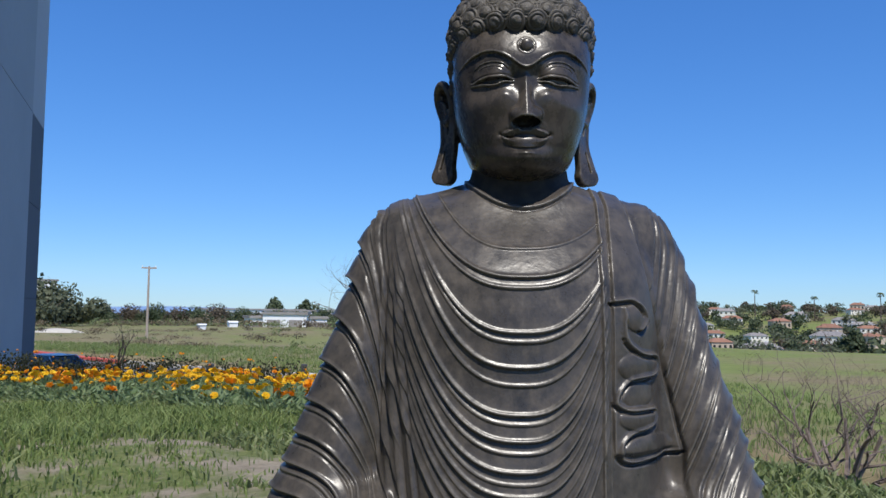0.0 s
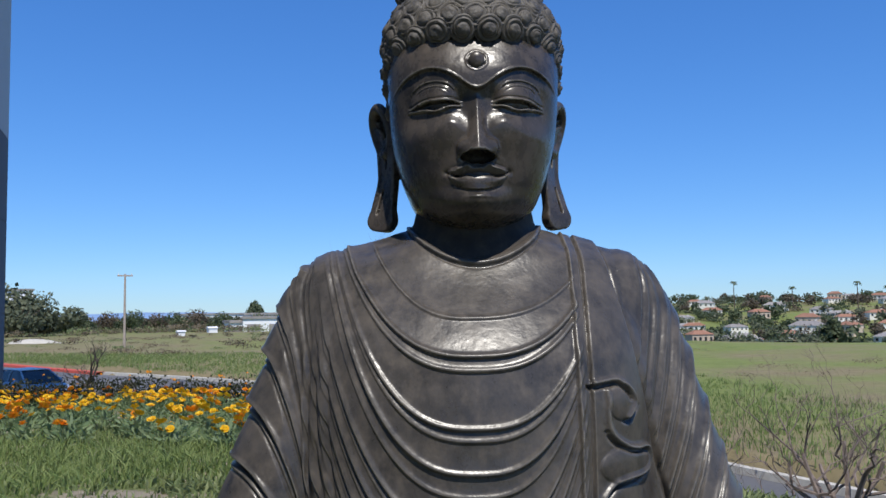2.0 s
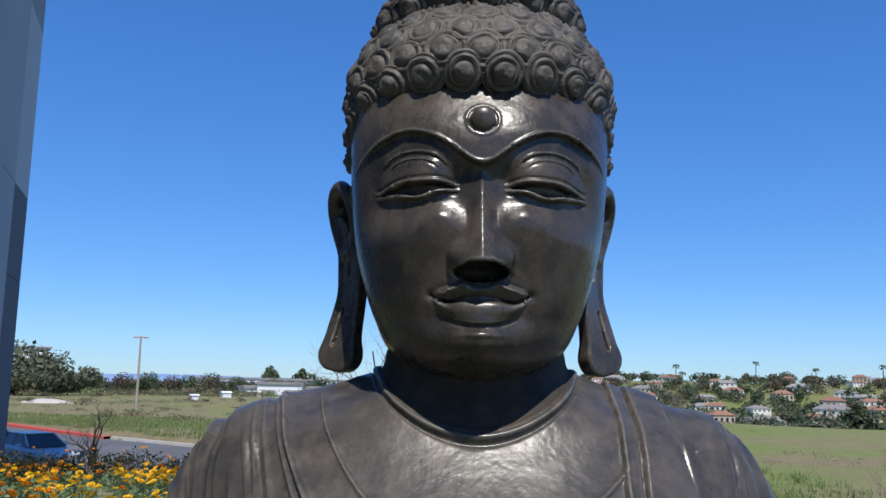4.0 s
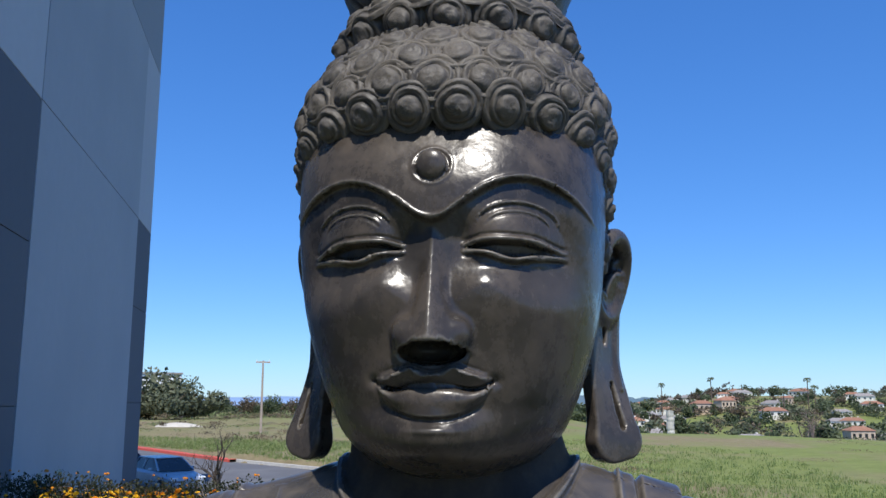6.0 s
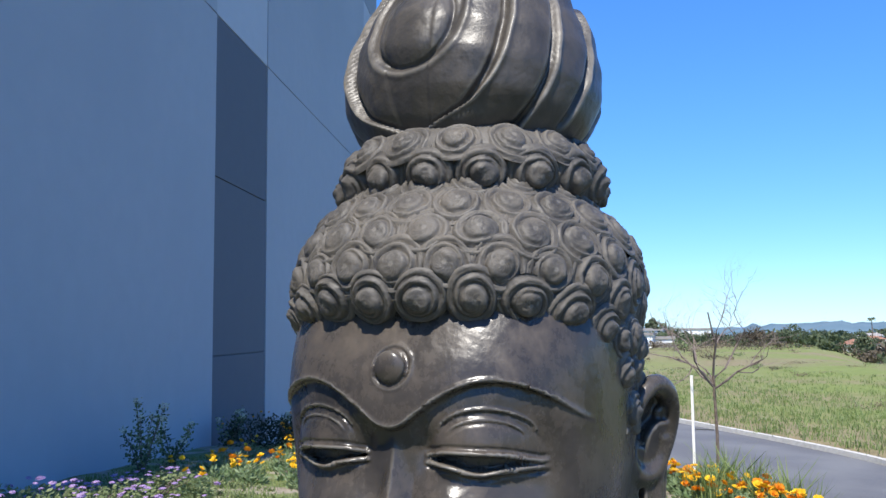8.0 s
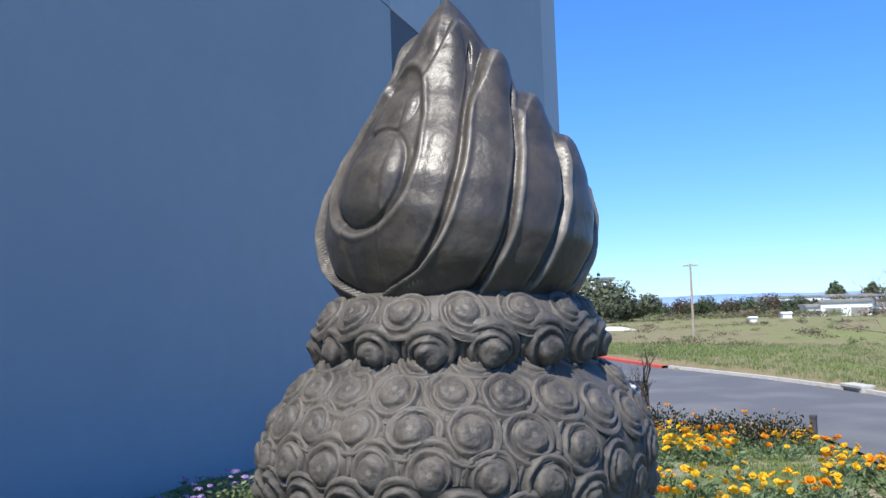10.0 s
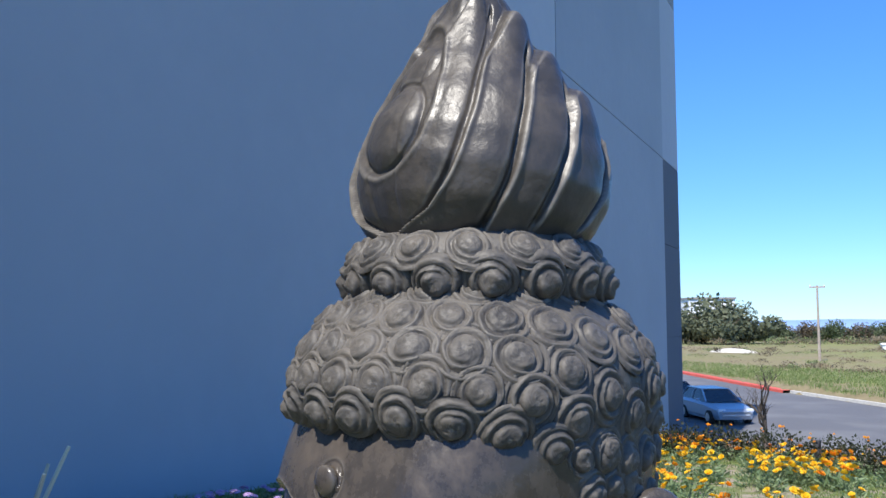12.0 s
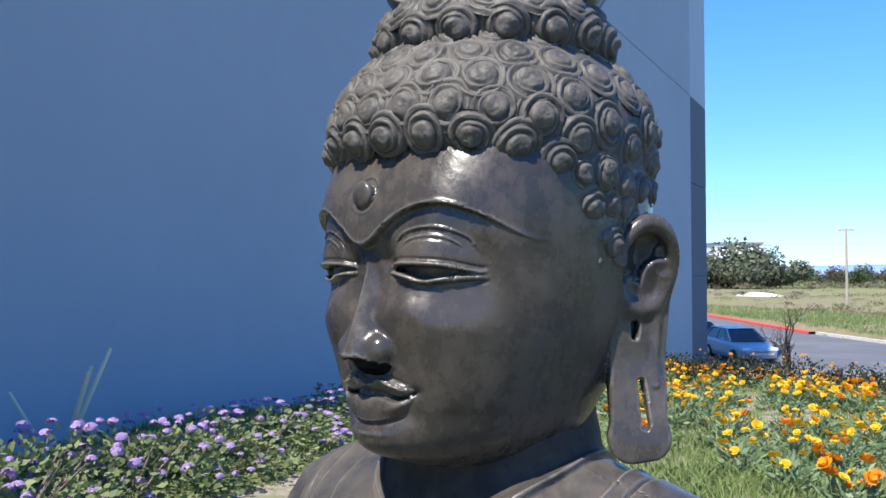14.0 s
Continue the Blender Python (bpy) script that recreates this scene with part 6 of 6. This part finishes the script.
spots = []
for _ in range(150):
    az, r = g.uniform(-31, 0), g.uniform(72, 165)
    if float(kerb_distance(*polar(az, r))) < -8:
        spots.append((*polar(az, r), g.uniform(0.25, 0.8), g.uniform(1.2, 4.0)))
for _ in range(60):
    az, r = g.uniform(-31, -1), g.uniform(160, 185)
    spots.append((*polar(az, r), g.uniform(0.9, 2.0), g.uniform(4, 9)))
woods("field_brush", spots, [M_TREE_BROWN, M_DRY_BRUSH, M_SHRUB], "low dry brush scattered over the field", 8)
spots = []
for _ in range(130):
    az, r = g.uniform(-2, 34), g.uniform(42, 92)
    if math.sin(0.5 * az + 0.09 * r) + math.sin(0.31 * az - 0.13 * r) > 0.1:
        spots.append((*polar(az, r), g.uniform(0.12, 0.34), g.uniform(1.6, 4.2)))
woods("dry_weeds", spots, [M_DRY_BRUSH, M_GRASS, M_DRY_BRUSH], "patches of dry brown weeds in the green field", 9)


def house(seed, wall, roof, w, dp, h):
    """A hillside house: walls, a hipped roof with eaves, chimney, windows."""
    rnd = random.Random(seed)
    root = tagged(new("house"), ("white" if wall is M_STUCCO else "tan") + " stucco house with a " + ("red clay tile" if roof is M_TILE else "grey") + " roof", "house", "houses on the hillside")
    part("wall", box(bmesh.new(), (-w / 2, -dp / 2, -2.5), (w / 2, dp / 2, h)), wall, root)
    bm = bmesh.new()
    e = 0.5
    b = [bm.verts.new(q) for q in ((-w / 2 - e, -dp / 2 - e, h), (w / 2 + e, -dp / 2 - e, h), (w / 2 + e, dp / 2 + e, h), (-w / 2 - e, dp / 2 + e, h))]
    t = [bm.verts.new((-w / 2 + dp * 0.35, 0, h + dp * 0.24)), bm.verts.new((w / 2 - dp * 0.35, 0, h + dp * 0.24))]
    for f in ((b[0], b[1], t[1], t[0]), (b[2], b[3], t[0], t[1]), (b[1], b[2], t[1]), (b[3], b[0], t[0]), (b[3], b[2], b[1], b[0])):
        bm.faces.new(f)
    rf = part("roof", bm, roof, root)
    part("chimney", box(bmesh.new(), (w * 0.2, dp * 0.05, h), (w * 0.2 + 0.8, dp * 0.05 + 0.8, h + dp * 0.30)), wall, rf)
    for k in range(4):
        cx = -w / 2 + w * (k + 0.5) / 4
        win = part("window", box(bmesh.new(), (cx - 0.7, -dp / 2 - 0.05, h * 0.35), (cx + 0.7, -dp / 2 + 0.02, h * 0.75)), M_DARK_GLASS, root)
    return root


HOUSES = [house(1, M_STUCCO, M_TILE, 14, 9, 3.4), house(2, M_STUCCO_TAN, M_TILE, 12, 9, 5.4), house(3, M_STUCCO, M_GREY_ROOF, 15, 8, 3.2), house(4, M_STUCCO, M_GREY_ROOF, 16, 10, 3.4)]
spots = [(2.6, 215, 0), (4.0, 250, 0), (5.2, 215, 2), (6.6, 290, 3), (8.2, 240, 0), (9.8, 330, 1), (11.2, 225, 3), (12.6, 300, 0), (13.4, 350, 1), (15.0, 212, 0), (16.2, 280, 3), (17.2, 240, 1), (18.0, 330, 0), (18.6, 215, 3), (19.4, 275, 3), (20.0, 240, 0), (20.8, 310, 1), (21.8, 350, 3), (22.4, 255, 0), (23.6, 290, 1), (24.4, 330, 3), (24.8, 225, 0), (25.9, 270, 1), (26.6, 208, 2), (27.4, 315, 0), (28.6, 245, 3), (29.4, 290, 0), (31.0, 260, 1), (17.0, 380, 0), (21.2, 395, 1), (25.0, 390, 0), (28.0, 385, 3), (14.2, 395, 0), (10.8, 390, 3)]
spots += [(rnd.uniform(1.5, 33), rnd.uniform(225, 430), rnd.randrange(4)) for _ in range(34)]
used = set()
for az, r, k in spots:
    x, y = polar(az, r)
    m = pose(x, y, float(ground_z(x, y)) + 0.6, 0, 0, -az + rnd.uniform(-40, 40))
    if k not in used:
        used.add(k)
        HOUSES[k].matrix_world = m
        HOUSES[k].scale = (0.52, 0.52, 0.52)
    else:
        copy_thing(HOUSES[k], m).scale = (rnd.uniform(0.36, 0.58),) * 3


def warehouse(w, dp, h, az, r, turn, label="long white industrial building far behind the field"):
    root = tagged(new("warehouse"), label, "building", "white industrial buildings")
    part("wall", box(bmesh.new(), (-w / 2, -dp / 2, -3), (w / 2, dp / 2, h)), M_WHITE_METAL, root)
    part("roof", box(bmesh.new(), (-w / 2 - 0.3, -dp / 2 - 0.3, h), (w / 2 + 0.3, dp / 2 + 0.3, h + 0.5)), M_GREY_ROOF, root)
    n = max(2, int(w / 7))
    for k in range(n):
        cx = -w / 2 + w * (k + 0.5) / n
        part("dock_door", box(bmesh.new(), (cx - 1.4, -dp / 2 - 0.06, -0.5), (cx + 1.4, -dp / 2 + 0.02, min(2.6, h * 0.6))), M_GREY_ROOF, root)
    x, y = polar(az, r)
    root.matrix_world = pose(x, y, float(ground_z(x, y)), 0, 0, -az + turn)


warehouse(34, 14, 5.0, -13.0, 300, 10)
warehouse(16, 12, 4.4, -10.3, 285, -8)
warehouse(22, 12, 3.2, -10.0, 262, 4)
warehouse(14, 12, 5.0, -7.4, 320, 12)
warehouse(7, 6, 2.6, -15.6, 232, 10)
warehouse(9, 7, 2.7, -10.7, 186, -6, "low white industrial building at the edge of the field")
warehouse(6, 6, 2.0, -12.3, 188, 14, "low white industrial building at the edge of the field")
warehouse(5, 5, 1.8, -8.9, 190, 5, "low white industrial building at the edge of the field")
warehouse(13, 12, 11.6, -26.3, 262, 15, "tall pale building standing behind the trees")


def ridge(name, r, az0, az1, base, tops, mat, label, seed):
    """A far mountain ridge, with thickness and an uneven crest."""
    g = np.random.default_rng(seed)
    n = 160
    az = np.linspace(az0, az1, n)
    u = np.linspace(0, 1, n)
    crest = curve(u, np.linspace(0, 1, len(tops)), tops) + np.interp(u, np.linspace(0, 1, 40), g.normal(0, 2.2, 40)) + np.interp(u, np.linspace(0, 1, 110), g.normal(0, 0.8, 110))
    V = []
    for rr, z in ((r - 500, np.full(n, base - 40.0)), (r - 150, base + (crest - base) * 0.6), (r, crest), (r + 300, np.full(n, base - 40.0))):
        V.append(np.stack([rr * np.sin(np.radians(az)), rr * np.cos(np.radians(az)), z], 1))
    V = np.concatenate(V)
    Q = [(a * n + i, a * n + i + 1, (a + 1) * n + i + 1, (a + 1) * n + i) for a in range(3) for i in range(n - 1)]
    tagged(new(name, mesh_of(name, V, Q, mat, True)), label, "mountains", kind="structure")


# the blue of distance haze is put into both ridge colours
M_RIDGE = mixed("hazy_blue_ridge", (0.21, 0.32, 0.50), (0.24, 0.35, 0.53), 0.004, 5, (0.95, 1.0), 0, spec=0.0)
M_RIDGE_NEAR = mixed("hazy_blue_green_ridge", (0.10, 0.16, 0.20), (0.13, 0.19, 0.23), 0.01, 5, (0.95, 1.0), 0, spec=0.0)
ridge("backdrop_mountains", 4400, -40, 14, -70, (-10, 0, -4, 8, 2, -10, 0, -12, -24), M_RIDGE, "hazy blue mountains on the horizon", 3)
ridge("backdrop_hills", 2200, -12, 10, -40, (-22, -14, -6, 4, 8, 6, 0, -10), M_RIDGE_NEAR, "hazy blue-green hills behind the field", 4)


# ---- small things along the road and on the field ----
def dead_tree(x, y):
    rnd = random.Random(14)
    root = tagged(new("dead_tree"), "small dead tree with bare dark branches behind the flower bed", "tree")
    part("trunk", mesh_of("trunk", *tube([(0, 0, -0.1), (0.03, 0, 0.6), (0.0, 0.04, 1.25)], (0.085, 0.07, 0.06), 8), M_DEAD_WOOD), None, root)
    for k in range(6):
        a = 2 * math.pi * k / 6 + rnd.uniform(-0.4, 0.4)
        p = Pile()
        twigs(p, (0, 0.03, 1.22 - 0.14 * k), (math.cos(a), math.sin(a), 1.7), rnd.uniform(0.75, 1.0), 0.045, 3, rnd, 0.34, 0.15)
        part("limb", p.mesh("limb", [M_DEAD_WOOD]), None, root)
    root.location = (x, y, float(ground_z(x, y)))


dead_tree(-11.0, 29.1)


def storm_drain(x, y):
    """A kerb inlet: a raised concrete lintel over a dark block for the slot's shade."""
    root = tagged(new("storm_drain"), "concrete storm drain inlet set into the kerb", "drain")
    part("lintel", box(bmesh.new(), (-0.75, -0.32, 0.16), (0.75, 0.34, 0.30), 0.03), M_KERB, root)
    for xx in (-0.72, 0.62):
        part("side_block", box(bmesh.new(), (xx - 0.03, -0.30, -0.05), (xx + 0.13, 0.32, 0.16), 0.02), M_KERB, root)
    # the opening's darkness is a solid dark block, not a hollow
    part("slot", box(bmesh.new(), (-0.60, -0.02, -0.04), (0.60, 0.30, 0.155)), M_POST, root, "solid dark block in place of the slot's shade")
    root.matrix_world = pose(x, y, -2.5, 0, 0, -47)


storm_drain(-6.75, 40.95)


def utility_shed(az, r, w, h):
    """A small white hut with a low pitched roof, far out on the field."""
    root = tagged(new("utility_shed"), "small white shed standing far out on the field", "shed", "white sheds on the field")
    part("wall", box(bmesh.new(), (-w / 2, -w * 0.4, -0.5), (w / 2, w * 0.4, h), 0.02), M_WHITE_METAL, root)
    bm = bmesh.new()
    e = 0.15
    q = [bm.verts.new(v) for v in ((-w / 2 - e, -w * 0.4 - e, h), (w / 2 + e, -w * 0.4 - e, h), (w / 2 + e, w * 0.4 + e, h), (-w / 2 - e, w * 0.4 + e, h), (-w / 2 - e, 0, h + w * 0.18), (w / 2 + e, 0, h + w * 0.18))]
    for f in ((0, 1, 5, 4), (2, 3, 4, 5), (1, 2, 5), (3, 0, 4), (3, 2, 1, 0)):
        bm.faces.new([q[i] for i in f])
    part("roof", bm, M_WHITE_METAL, root)
    x, y = polar(az, r)
    root.matrix_world = pose(x, y, float(ground_z(x, y)), 0, 0, -az + 20)


utility_shed(-16.0, 140, 1.1, 0.7)
utility_shed(-14.1, 155, 1.5, 0.8)


def palm_stump(x, y):
    """A cut palm: a thick pale trunk, ringed, under a few dead frond stubs."""
    rnd = random.Random(5)
    root = tagged(new("palm_stump"), "thick pale palm trunk with dead frond stubs", "tree")
    ring = [(0, 0, -0.3)] + [(0.03 * math.sin(k), 0.02 * math.cos(2 * k), 0.24 * k) for k in range(1, 13)]
    part("trunk", mesh_of("trunk", *tube(ring, [0.52] + [0.42 + 0.03 * (k % 2) for k in range(12)], 12), M_KERB), None, root)
    for k in range(9):
        a = 0.7 * k
        p = Pile()
        p.add(*tube([(0.2 * math.cos(a), 0.2 * math.sin(a), 2.8), (0.5 * math.cos(a), 0.5 * math.sin(a), 3.2 + rnd.uniform(-0.2, 0.3)), (0.85 * math.cos(a), 0.85 * math.sin(a), 3.1 + rnd.uniform(-0.4, 0.3))], (0.07, 0.06, 0.02), 5))
        part("frond_stub", p.mesh("frond_stub", [M_DRY_BRUSH]), None, root)
    root.location = (x, y, float(ground_z(x, y)))


palm_stump(11.8, 102.7)


def sand_mound(x, y):
    """A low heap of pale sand on the field."""
    rnd = random.Random(3)
    p, n = Pile(), 28
    vs, fs = [Vector((0, 0, 0.55))], []
    for j in range(1, 7):
        for k in range(n):
            a = 2 * math.pi * k / n
            r = j / 6 * (1 + 0.10 * math.sin(3 * a) + 0.06 * math.sin(7 * a))
            vs.append(Vector((3.3 * r * math.cos(a), 2.2 * r * math.sin(a), 0.55 * (1 - (j / 6) ** 1.7) - 0.04 * (j == 6) * 4 + rnd.uniform(-0.02, 0.02))))
    for k in range(n):
        fs.append((0, 1 + k, 1 + (k + 1) % n))
        for j in range(5):
            o = 1 + j * n
            fs.append((o + k, o + n + k, o + n + (k + 1) % n, o + (k + 1) % n))
    ob = tagged(new("sand_mound", mesh_of("sand_mound", vs, fs, M_SAND, True)), "low mound of pale sand lying on the field", "mound")
    ob.location = (x, y, float(ground_z(x, y)))


M_SAND = mixed("pale_sand", (0.46, 0.43, 0.36), (0.58, 0.54, 0.46), 3, 6, (0.85, 0.95), 0.4, 20, 0.02)
sand_mound(-48.4, 106.5)
